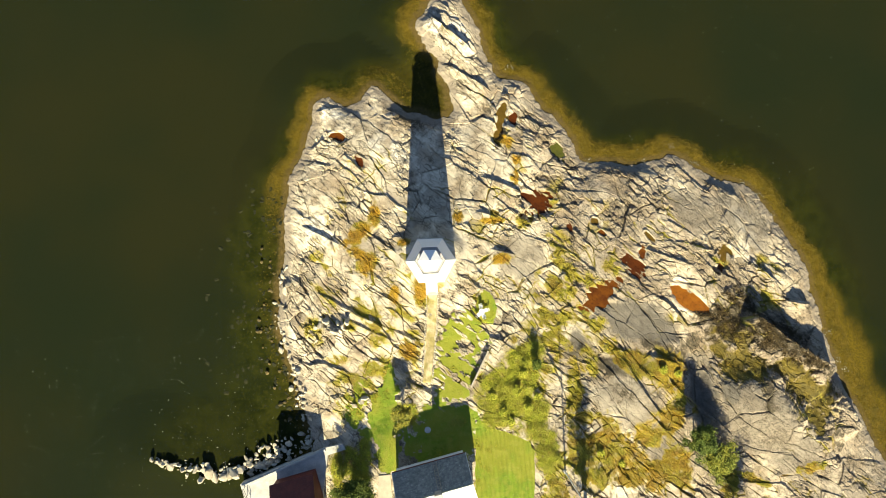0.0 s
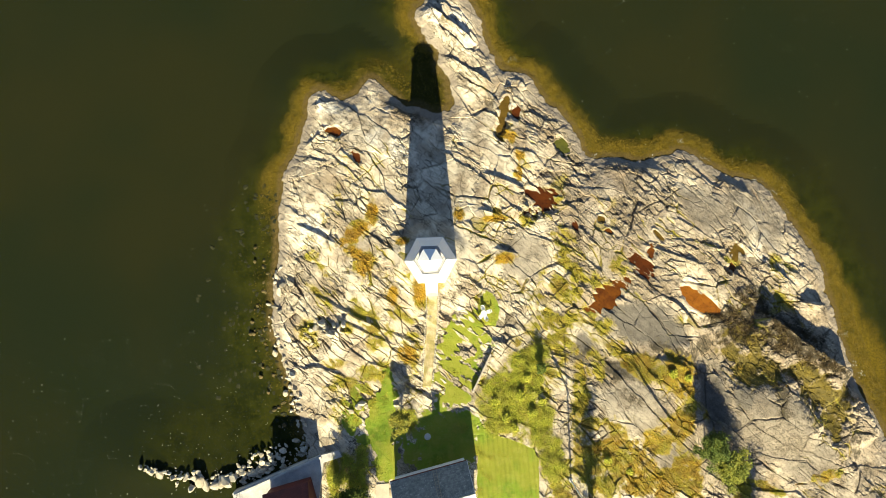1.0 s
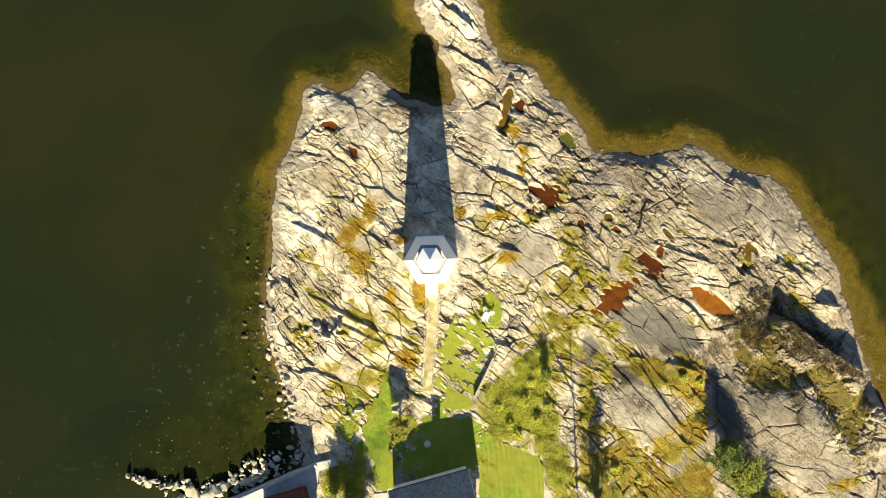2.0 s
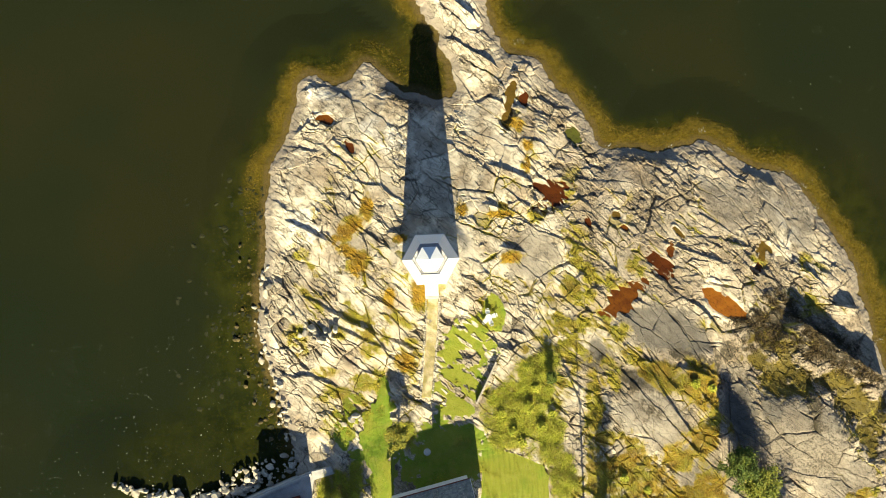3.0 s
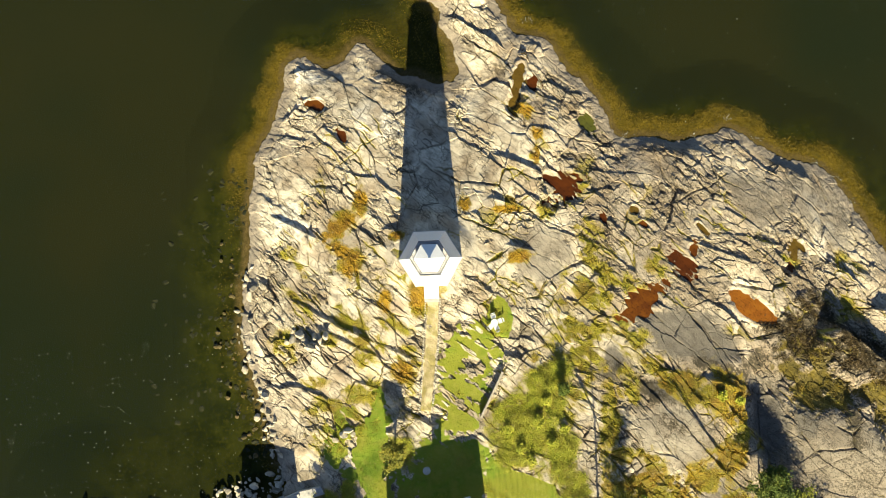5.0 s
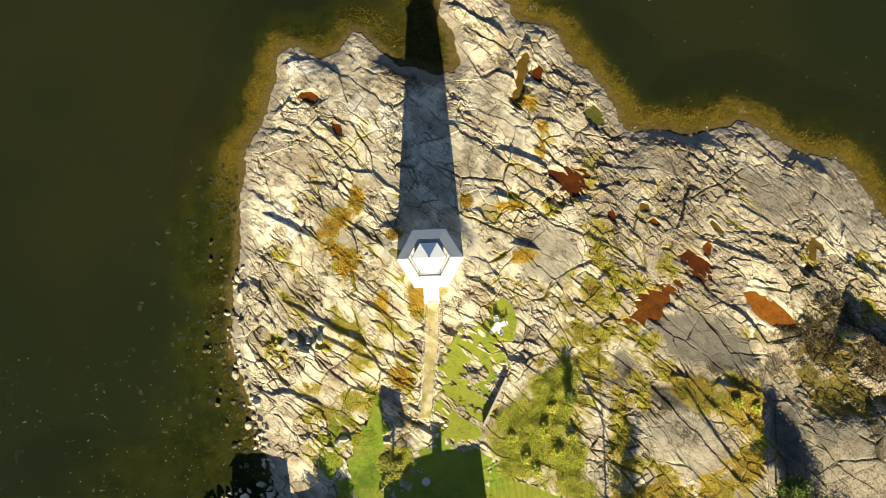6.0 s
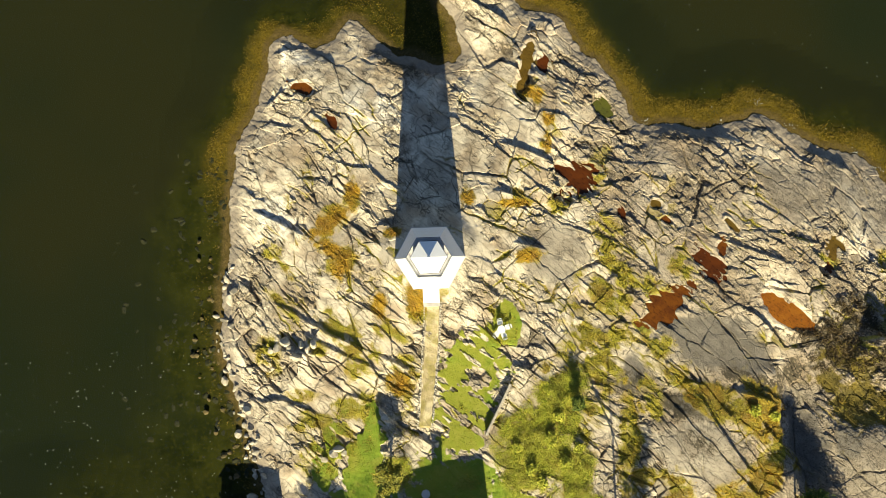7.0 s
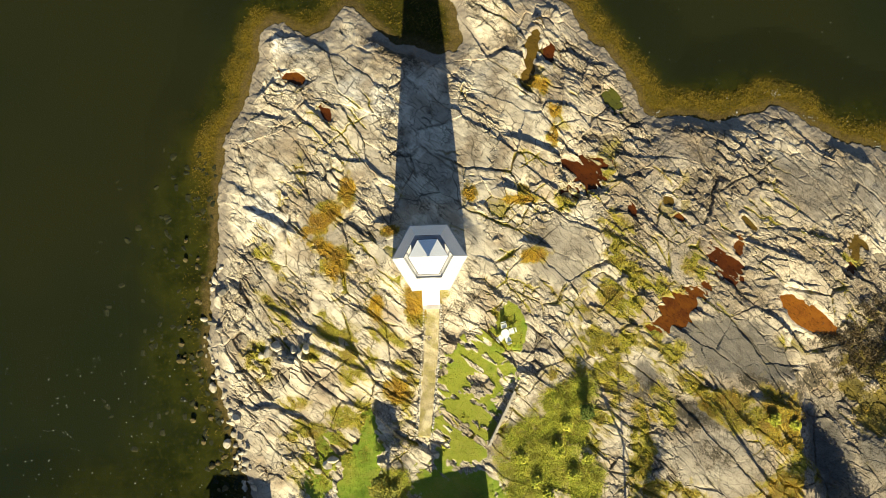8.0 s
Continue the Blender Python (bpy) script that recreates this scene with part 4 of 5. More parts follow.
for (px, py, rx, ry, turn), (lvl, q), kd in zip(POOLS + LOW_POOLS + SMALL_POOLS, WELLS, kinds):
    cell = (q < 1.35) & (HEIGHT < lvl + 0.12)
    ii, jj = np.nonzero(cell)
    keys = {}
    bm = bmesh.new()

    def corner(i, j):
        if (i, j) not in keys:
            keys[i, j] = bm.verts.new((GX[i] - px, GY[j] - py, 0))
        return keys[i, j]

    for i, j in zip(ii.tolist(), jj.tolist()):
        if i + 1 < len(GX) and j + 1 < len(GY):
            bm.faces.new((corner(i, j), corner(i + 1, j), corner(i + 1, j + 1), corner(i, j + 1)))
    ob = part("rock_pool", bm, kd, m=pose(px, py, lvl))
    tagged(ob, words[kd], "rock pool", "rock pools on the headland")


# ---- the lighthouse ----
def lighthouse():
    t = empty("lighthouse", pose(0, 0, 4.35), "white six-sided tapered lighthouse tower with a low pyramid cap", "lighthouse")
    part("plinth", rings([(3.45, -0.6), (3.45, 0.1), (3.4, 0.18)], 6), CONCRETE, t, "pale concrete plinth")
    part("shaft", rings([(3.33, 0.18), (3.3, 0.5), (1.62, 10.2)], 6), WHITE, t)
    part("cornice", rings([(1.62, 10.2), (1.76, 10.3), (1.76, 10.5), (1.7, 10.5), (1.7, 10.42)], 6), WHITE, t)
    part("gallery_floor", rings([(1.69, 10.34), (1.69, 10.44)], 6), GALLERY, t, "pale grey gallery floor")
    rail = part("handrail", rings([(1.75, 10.8), (1.75, 10.85), (1.71, 10.85), (1.71, 10.8)], 6, caps=False), LEAD, t, "thin black iron handrail")
    for i in range(6):
        a = math.pi / 3 * i
        c, s = math.cos(a), math.sin(a)
        part("rail_post", rod((1.73 * c, 1.73 * s, 10.48), (1.73 * c, 1.73 * s, 10.83), 0.025, 6), LEAD, rail)
    lantern = part("lantern", rings([(1.14, 10.42), (1.14, 11.3)], 6), GLASS, t, "dark glazed lantern room")
    for i in range(6):
        a = math.pi / 3 * i
        c, s = math.cos(a), math.sin(a)
        part("lantern_bar", rod((1.15 * c, 1.15 * s, 10.42), (1.15 * c, 1.15 * s, 11.3), 0.05, 6), LEAD, lantern)
    roof = part("roof", rings([(1.34, 11.28), (1.38, 11.3), (1.38, 11.36), (0.1, 12.0)], 6), WHITE, t, "white pyramid roof with six facets")
    part("roof_gutter", rings([(1.39, 11.24), (1.43, 11.26), (1.43, 11.34), (1.39, 11.34)], 6, caps=False), LEAD, roof, "thin black gutter round the roof edge")
    part("finial", rings([(0.09, 11.96), (0.11, 12.08), (0.04, 12.22), (0.02, 12.6)], 8), WHITE, roof)
    # entrance on the sunny side
    part("porch", box((1.5, 1.6, 2.1), (0, -3.3, 1.05), 0.03), WHITE, t, "white entrance porch with a flat roof")
    part("doorstep", box((1.6, 0.5, 0.18), (0, -4.35, 0.09), 0.02), CONCRETE, t)
    door = part("door", box((0.9, 0.05, 1.9), (0, -4.12, 1.0), 0.01), RED_WOOD, t)
    part("door_handle", rod((0.34, -4.16, 1.0), (0.34, -4.16, 1.14), 0.015, 6), LEAD, door)


lighthouse()


# ---- the dwelling house ----
def gabled(name, m, length, half, wall, ridge, over, mats, label, category):
    """A house with a gable roof; x along the ridge, base at 0."""
    wall_mat, north, south = mats
    t = empty(name, m, label, category)
    bm = bmesh.new()
    L = length / 2 - over
    H = half - over
    rise = (ridge - wall) / half
    pts = [(-H, 0), (H, 0), (H, wall + rise * over - 0.05), (0, ridge - 0.1), (-H, wall + rise * over - 0.05)]
    ends = [[bm.verts.new((sx * L, y, z)) for y, z in pts] for sx in (-1, 1)]
    bm.faces.new(ends[0])
    bm.faces.new(ends[1][::-1])
    for i in range(5):
        j = (i + 1) % 5
        bm.faces.new((ends[0][i], ends[1][i], ends[1][j], ends[0][j]))
    bmesh.ops.recalc_face_normals(bm, faces=bm.faces)
    part("wall", bm, wall_mat, t)
    # The south slope gets a near-white material, the north slope its roof colour.
    for side, mat_, nm in ((1, north, "roof_slope"), (-1, south, "roof_slope")):
        bm = bmesh.new()
        n = 14
        lift = 0.05 if north is SLATE and side == 1 else 0.012
        line = [(side * half, wall - 0.1)]
        for k in range(n):
            a, b = k / n, (k + 1) / n
            line.append((side * half * (1 - a), wall + (ridge - wall) * a + lift))
            line.append((side * half * (1 - b), wall + (ridge - wall) * b))
        line.append((0, ridge - 0.12))
        ends = [[bm.verts.new((sx * length / 2, yy, zz)) for yy, zz in line] for sx in (-1, 1)]
        for i in range(len(line)):
            j = (i + 1) % len(line)
            bm.faces.new((ends[0][i], ends[1][i], ends[1][j], ends[0][j]))
        bm.faces.new(ends[0])
        bm.faces.new(ends[1])
        bmesh.ops.recalc_face_normals(bm, faces=bm.faces)
        part(nm, bm, mat_, t)
    part("ridge_cap", rod((-length / 2, 0, ridge + 0.03), (length / 2, 0, ridge + 0.03), 0.08, 6), north, t)
    return t


house = gabled("house", pose(-0.62, -29.4, 3.0, 0, 0, 12.9), 9.9, 3.1, 2.3, 5.0, 0.35, (WHITE_WOOD, SLATE, PALE_SOUTH_ROOF), "small white wooden house with a dark slate roof", "house")
chimney = part("chimney", box((0.85, 0.85, 2.2), (0.45, -0.1, 5.2), 0.03), BRICK, house, "grey rendered chimney")
part("chimney_cap", box((1.0, 1.0, 0.14), (0.45, -0.1, 6.36), 0.02), CONCRETE, chimney)

boathouse = gabled("boathouse", pose(-19.0, -31.1, 1.2, 0, 0, 13.6), 6.0, 2.9, 2.5, 4.7, 0.25, (RED_WOOD, RED_ROOF, PALE_SOUTH_ROOF), "red boathouse with an oxblood sheet roof on the quay", "boathouse")

# ---- the quay ----
QUAY = [(-27.31, -29.6), (-15.57, -25.14), (-13.15, -24.71), (-12.72, -25.5), (-15.22, -26.16), (-16.02, -31.06), (-16.04, -37.97), (-25.27, -37.52)]
bm = bmesh.new()
top = [bm.verts.new((x, y, 1.2)) for x, y in QUAY]
low = [bm.verts.new((x, y, -2.5)) for x, y in QUAY]
bm.faces.new(top[::-1])
for i in range(len(QUAY)):
    j = (i + 1) % len(QUAY)
    bm.faces.new((top[i], top[j], low[j], low[i]))
bmesh.ops.recalc_face_normals(bm, faces=bm.faces)
quay = part("quay", bm, CONCRETE)
tagged(quay, "pale weathered concrete quay beside the boathouse", "quay", kind="structure")


# ---- stones ----
def stone_mesh(name, seed, material, flat=0.7):
    rng = random.Random(seed)
    bm = bmesh.new()
    bmesh.ops.create_icosphere(bm, subdivisions=2, radius=1.0)
    off = Vector((rng.uniform(0, 50), rng.uniform(0, 50), rng.uniform(0, 50)))
    cuts = [(Vector((rng.gauss(0, 1), rng.gauss(0, 1), rng.gauss(0, 1))).normalized(), rng.uniform(0.4, 0.8)) for _ in range(9)]
    for v in bm.verts:
        for n, d in cuts:
            over = v.co.dot(n) - d
            if over > 0:
                v.co -= n * over
        v.co *= 1 + 0.14 * noise.noise(v.co * 1.7 + off)
        v.co.z *= flat
    return mesh_of(name, bm, material)


EDGING = [stone_mesh("edging_stone", 90 + i, EDGE_STONE, 0.7) for i in range(4)]
STONES = [stone_mesh("stone", 40 + i, STONE, 0.55 + 0.04 * i) for i in range(10)]
SUNK = plain("weed_grown_stone", (0.034, 0.034, 0.009), (0.014, 0.018, 0.005), 2, 0.9, fine=10, spread=0.5)
rs = random.Random(11)


def stone(name, x, y, z, size, parent=None, stretch=1.0, kinds=STONES):
    ob = new(name, rs.choice(kinds))
    ob.matrix_basis = pose(x, y, z, rs.uniform(-15, 15), rs.uniform(-15, 15), rs.uniform(0, 360)) @ Matrix.Diagonal((size * rs.uniform(0.95, 1.6) * stretch, size * rs.uniform(0.75, 1.15), size * rs.uniform(0.8, 1.1), 1))
    if parent:
        ob.parent = parent
    return ob


# boulders lying along the western waterline: (x, y)
WEST_BOULDERS = [(-21.38, -11.63), (-20.02, -13.26), (-19.66, -14.14), (-18.97, -14.49), (-20.23, -17.02), (-19.38, -17.29), (-18.73, -16.46), (-19.27, -18.39), (-19.54, -19.4), (-19.05, -18.87), (-18.61, -19.75), (-18.13, -17.42), (-20.86, -10.24), (-20.86, -1.34), (-21.04, -2.12), (-19.88, -2.57), (-20.39, -3.49), (-20.56, -6.09), (-21.08, -5.43), (-20.23, -12.31), (-20.49, -11.04), (-19.78, -15.16), (-19.58, -16.11), (-18.86, -18.02), (-18.42, -18.98), (-18.1, -20.79), (-17.65, -21.36), (-18.66, -21.32)]
BOULDER_SIZE = [6, 5, 4, 6, 6, 4, 5, 4, 4, 3, 4, 4, 4, 6, 4, 7, 7, 7, 5, 4, 4, 4, 5, 4, 4, 4, 4, 4]
for (x, y), k in zip(WEST_BOULDERS, BOULDER_SIZE):
    ob = stone("boulder", x, y, max(ground(x, y), -0.1) + 0.12, k * 0.078)
    tagged(ob, "pale rounded granite boulder at the waterline", "boulder", "boulders along the western shore")
for _ in range(46):
    i = rs.randrange(0, 15)
    (x0, y0), (x1, y1) = WEST[i], WEST[i + 1]
    s = rs.random()
    x, y = x0 + s * (x1 - x0) + rs.uniform(-0.9, 1.1), y0 + s * (y1 - y0)
    ob = stone("boulder", x, y, max(ground(x, y), -0.2) + 0.06, rs.uniform(0.12, 0.3))
    tagged(ob, "small pale granite stone on the shore", "boulder", "boulders along the western shore")
# heaped blocks among the western ledges
for x, y in [(-15.51, -8.18), (-14.59, -7.84), (-14, -8.48), (-13, -8.14), (-12.25, -8.4), (-11.63, -7.97), (-16.13, -8.61), (-13.49, -9.11)]:
    ob = stone("boulder", x, y, ground(x, y) + 0.2, rs.uniform(0.4, 0.65))
    tagged(ob, "grey broken granite block on a ledge", "boulder", "blocks among the western ledges")
for x, y in [(-10.29, -18.81), (-9.66, -18.38), (-9.14, -18.71), (-11.14, -19.37)]:
    ob = stone("boulder", x, y, max(0, ground(x, y)) + 0.1, rs.uniform(0.3, 0.5))
    tagged(ob, "pale granite block lying in the turf", "boulder", "blocks in the turf")

breakwater = empty("breakwater", pose(0, 0, 0), "low breakwater of heaped pale granite stones in the sea", "breakwater")
BIG = [(-31.85, -28.19), (-31.1, -28.85), (-32.46, -27.7), (-28.35, -28.2), (-29.86, -28.91), (-27.33, -27.94), (-29.15, -28.63), (-37.25, -26.93), (-38.02, -26.66), (-36.47, -26.73), (-33.05, -29.15), (-26.14, -27.37), (-24.82, -27.43), (-23.52, -26.09), (-34.48, -27.6), (-33.7, -27.48), (-25.41, -26.47), (-26.73, -26.41), (-34.98, -28.67), (-24.02, -27), (-22.75, -26.28), (-35.57, -27.71), (-39.71, -26.04), (-38.94, -26.31)]
SIZES = [12, 9, 7, 11, 7, 9, 8, 9, 5, 5, 8, 7, 9, 6, 7, 6, 5, 5, 3, 5, 6, 6, 5, 4]
for (x, y), k in zip(BIG, SIZES):
    stone("stone", x, y, 0.12 + 0.02 * k, k * 0.08, breakwater)
LINE = BREAK_LINE
for _ in range(300):
    s = rs.uniform(0, len(LINE) - 1.001)
    if s < 3 and rs.random() < 0.5:
        continue
    i = int(s)
    wide = 0.7 if i < 4 else 1.5 if i < 6 else 2.0
    x = LINE[i][0] + (s - i) * (LINE[i + 1][0] - LINE[i][0]) + rs.gauss(0, 0.3)
    y = LINE[i][1] + (s - i) * (LINE[i + 1][1] - LINE[i][1]) + rs.gauss(0, wide * 0.65)
    stone("stone", x, y, rs.uniform(-0.12, 0.28), 0.13 + 0.4 * rs.random() ** 2.4, breakwater)


def heap(name, places, mesh, material, label, category):
    """Many stones as one object."""
    src = np.zeros(len(mesh.vertices) * 3)
    mesh.vertices.foreach_get("co", src)
    src = src.reshape(-1, 3)
    tri = np.array([p.vertices[:] for p in mesh.polygons])
    cos, faces = [], []
    for x, y, z, r in places:
        a = rs.uniform(0, 6.28)
        c, s = math.cos(a), math.sin(a)
        p = src * np.array([r * rs.uniform(0.8, 1.3), r, r * 0.8])
        p = np.stack([c * p[:, 0] - s * p[:, 1] + x, s * p[:, 0] + c * p[:, 1] + y, p[:, 2] + z], 1)
        faces.append(tri + len(cos) * len(src))
        cos.append(p)
    me = bpy.data.meshes.new(name)
    me.from_pydata(np.concatenate(cos).tolist(), [], np.concatenate(faces).tolist())
    me.materials.append(material)
    return tagged(new(name, me), label, category, kind="stuff")


sunk = []
while len(sunk) < 260:
    x, y = rs.uniform(-33, -19), rs.uniform(-22, 12)
    d = float(sample(COARSE, np.array([x]), np.array([y]), -31.0, -42.0, 0.25)[0])
    if -11 < d < -0.4 and rs.random() < math.exp(d / 3.5) + 0.05:
        sunk.append((x, y, max(d * 0.12, -1.0) - 0.14, rs.uniform(0.15, 0.5)))
awash = []
while len(awash) < 46:
    i = rs.randrange(0, 16)
    (x0, y0), (x1, y1) = WEST[i], WEST[i + 1]
    s = rs.random()
    awash.append((x0 + s * (x1 - x0) - 0.6 - 3.2 * rs.random() ** 1.6, y0 + s * (y1 - y0), -0.2, rs.uniform(0.14, 0.36)))
heap("shallow_stones", awash, STONES[4], plain("tan_wet_stone", (0.15, 0.108, 0.042), (0.07, 0.056, 0.02), 2, 0.8, fine=10), "tan wet stones just under the water along the shore", "stones")
heap("sunken_stones", sunk, STONES[2], SUNK, "weed-grown stones lying on the shallow sea floor", "stones")


# ---- growth ----
def leaf_material(name, tones, rough=0.7):
    s = Shade(name, rough, 0, 0.2)
    r = s.island()
    c = s.mix(s.span(r, 0.0, 0.5), tones[0], tones[1])
    c = s.mix(s.span(r, 0.5, 1.0), c, tones[2])
    c = s.mix(s.span(s.noise(0.7, 3), 0.4, 0.65, 0, 0.75), c, tones[3])
    return s.done(c)


def blades(name, base, length, width, lean, material, seed, parent=None):
    """Leaves as small four-cornered blades from points (n, 3)."""
    g = np.random.default_rng(seed)
    n = len(base)
    a = g.uniform(0, 2 * np.pi, n)
    up = g.uniform(lean[0], lean[1], n)
    ln = length * g.uniform(0.6, 1.4, n)
    w = width * g.uniform(0.6, 1.4, n)
    way = np.stack([np.cos(a) * np.cos(up), np.sin(a) * np.cos(up), np.sin(up)], 1)
    side = np.stack([-np.sin(a), np.cos(a), g.uniform(-0.4, 0.4, n)], 1)
    p = base[:, None, :] + np.stack([np.zeros((n, 3)), way * (ln * 0.5)[:, None] + side * w[:, None] * 0.5, way * ln[:, None], way * (ln * 0.5)[:, None] - side * w[:, None] * 0.5], 1)
    me = bpy.data.meshes.new(name)
    me.vertices.add(4 * n)
    me.vertices.foreach_set("co", p.astype(np.float32).ravel())
    me.loops.add(4 * n)
    me.loops.foreach_set("vertex_index", np.arange(4 * n, dtype=np.int32))
    me.polygons.add(n)
    me.polygons.foreach_set("loop_start", np.arange(0, 4 * n, 4, dtype=np.int32))
    me.update(calc_edges=True)
    me.materials.append(material)
    ob = new(name, me)
    if parent:
        ob.parent = parent
    return ob


def sprinkle(mask, per_metre, seed, clump=1, spread=0.0, rise=0.0):
    """Points on the ground where the mask allows."""
    g = np.random.default_rng(seed)
    got = np.argwhere(g.random(mask.shape) < mask * per_metre * STEP * STEP)
    got = np.repeat(got, clump, 0)
    n = len(got)
    x = GX[got[:, 0]] + g.uniform(-0.06, 0.06, n) + g.normal(0, 1, n) * spread
    y = GY[got[:, 1]] + g.uniform(-0.06, 0.06, n) + g.normal(0, 1, n) * spread
    z = sample(HEIGHT, x, y, GX[0], GY[0], STEP)
    return np.stack([x, y, z + rise * g.random(n)], 1)


GOLD_LEAF = leaf_material("autumn_heath", ((0.48, 0.28, 0.014), (0.32, 0.19, 0.02), (0.56, 0.38, 0.024), (0.24, 0.12, 0.025)))
SWARD_LEAF = leaf_material("wild_grass", ((0.38, 0.33, 0.028), (0.28, 0.27, 0.022), (0.48, 0.38, 0.04), (0.25, 0.16, 0.03)))
GREEN_LEAF = leaf_material("scrub_leaf", ((0.19, 0.26, 0.02), (0.34, 0.36, 0.03), (0.5, 0.44, 0.05), (0.22, 0.22, 0.025)))
LAWN_LEAF = leaf_material("lawn_grass", ((0.15, 0.215, 0.014), (0.21, 0.265, 0.017), (0.27, 0.28, 0.022), (0.13, 0.185, 0.012)))
TREE_LEAF = leaf_material("tree_leaf", ((0.05, 0.085, 0.01), (0.075, 0.11, 0.012), (0.15, 0.16, 0.018), (0.045, 0.07, 0.01)))
BUSH_LEAF = leaf_material("bush_leaf", ((0.27, 0.32, 0.028), (0.37, 0.38, 0.035), (0.48, 0.43, 0.05), (0.29, 0.29, 0.03)))
YELLOW_LEAF = leaf_material("yellowing_leaf", ((0.24, 0.21, 0.02), (0.17, 0.18, 0.02), (0.34, 0.27, 0.03), (0.12, 0.13, 0.02)))
WEED_LEAF = leaf_material("bladder_wrack", ((0.14, 0.094, 0.009), (0.2, 0.135, 0.012), (0.09, 0.068, 0.008), (0.06, 0.05, 0.007)))

DRY = np.ones(XX.shape)
for lvl, q in WELLS:
    DRY *= (q > 1.3) | (HEIGHT > lvl + 0.1)
TUFTS = np.clip(GOLDEN * 1.3 - 0.35, 0, 1) * (DIST > 1.5) * DRY
ob = blades("heath", sprinkle(TUFTS * ORANGE, 60, 1, 6, 0.14, 0.05), 0.12, 0.055, (0.3, 1.3), GOLD_LEAF, 2)
tagged(ob, "yellow-orange autumn heath and moss in the rock clefts", "heath", kind="stuff")
ob = blades("sward", sprinkle(TUFTS * (1 - ORANGE), 46, 11, 5, 0.15, 0.05), 0.13, 0.055, (0.3, 1.3), SWARD_LEAF, 12)
tagged(ob, "yellow-green wild grass tufts among the rocks", "grass", kind="stuff")
ob = blades("grass", sprinkle(np.clip(LAWN * 1.4 - 0.4, 0, 1), 70, 3, 2, 0.05), 0.09, 0.03, (0.5, 1.4), LAWN_LEAF, 4)
tagged(ob, "short bright green lawn grass", "grass", kind="stuff")
THICK = ease(fbm(XX * 0.7, YY * 0.7, 4, 2), -0.6, -0.1)
low = sprinkle(np.clip(SCRUBS * 1.6 - 0.3, 0, 1) * (0.3 + 0.7 * THICK), 16, 5, 34, 0.2, 0.3)
low[:, 2] += 0.6 * ease(fbm(low[:, 0] * 0.9, low[:, 1] * 0.9, 3, 3), 0.0, 0.5) * np.random.default_rng(3).random(len(low))
ob = blades("scrub", low, 0.11, 0.055, (0.0, 1.1), GREEN_LEAF, 6)
tagged(ob, "knee-high yellow-green scrub and bramble thicket", "scrub", kind="stuff")
ob = blades("olive_heath", sprinkle(np.clip(OLIVES * 1.6 - 0.6, 0, 1), 13, 7, 4, 0.1, 0.05), 0.16, 0.06, (0.2, 1.2), leaf_material("olive_heath", ((0.1, 0.078, 0.011), (0.15, 0.11, 0.012), (0.22, 0.155, 0.014), (0.065, 0.052, 0.011))), 8)
tagged(ob, "dark olive heather in damp hollows", "heath", kind="stuff")
patchy = ease(fbm((0.74 * XX - 0.67 * YY) * 1.1, (0.67 * XX + 0.74 * YY) * 2.6, 4, 3), -0.2, 0.0)
ob = blades("heather", sprinkle(np.clip(blobs(XX, YY, BROWN, 0.6, 1.0, 4) * 1.4 - 0.3, 0, 1) * patchy, 70, 21, 5, 0.1, 0.06), 0.17, 0.075, (0.1, 1.0), leaf_material("withered_heather", ((0.05, 0.036, 0.014), (0.075, 0.05, 0.018), (0.11, 0.075, 0.022), (0.034, 0.027, 0.014))), 22)
tagged(ob, "withered dark brown heather among broken pale rock", "heather", kind="stuff")
wr = sprinkle(WEED * ease(-DIST, 0.5, 1.6) * (DIST > -3.4), 60, 9, 2, 0.08)
wr[:, 2] = np.minimum(wr[:, 2] + 0.12, -0.04)
ob = blades("seaweed", wr, 0.2, 0.04, (-0.25, 0.15), WEED_LEAF, 10)
tagged(ob, "yellow-brown bladder wrack swaying below the waterline", "seaweed", kind="stuff")


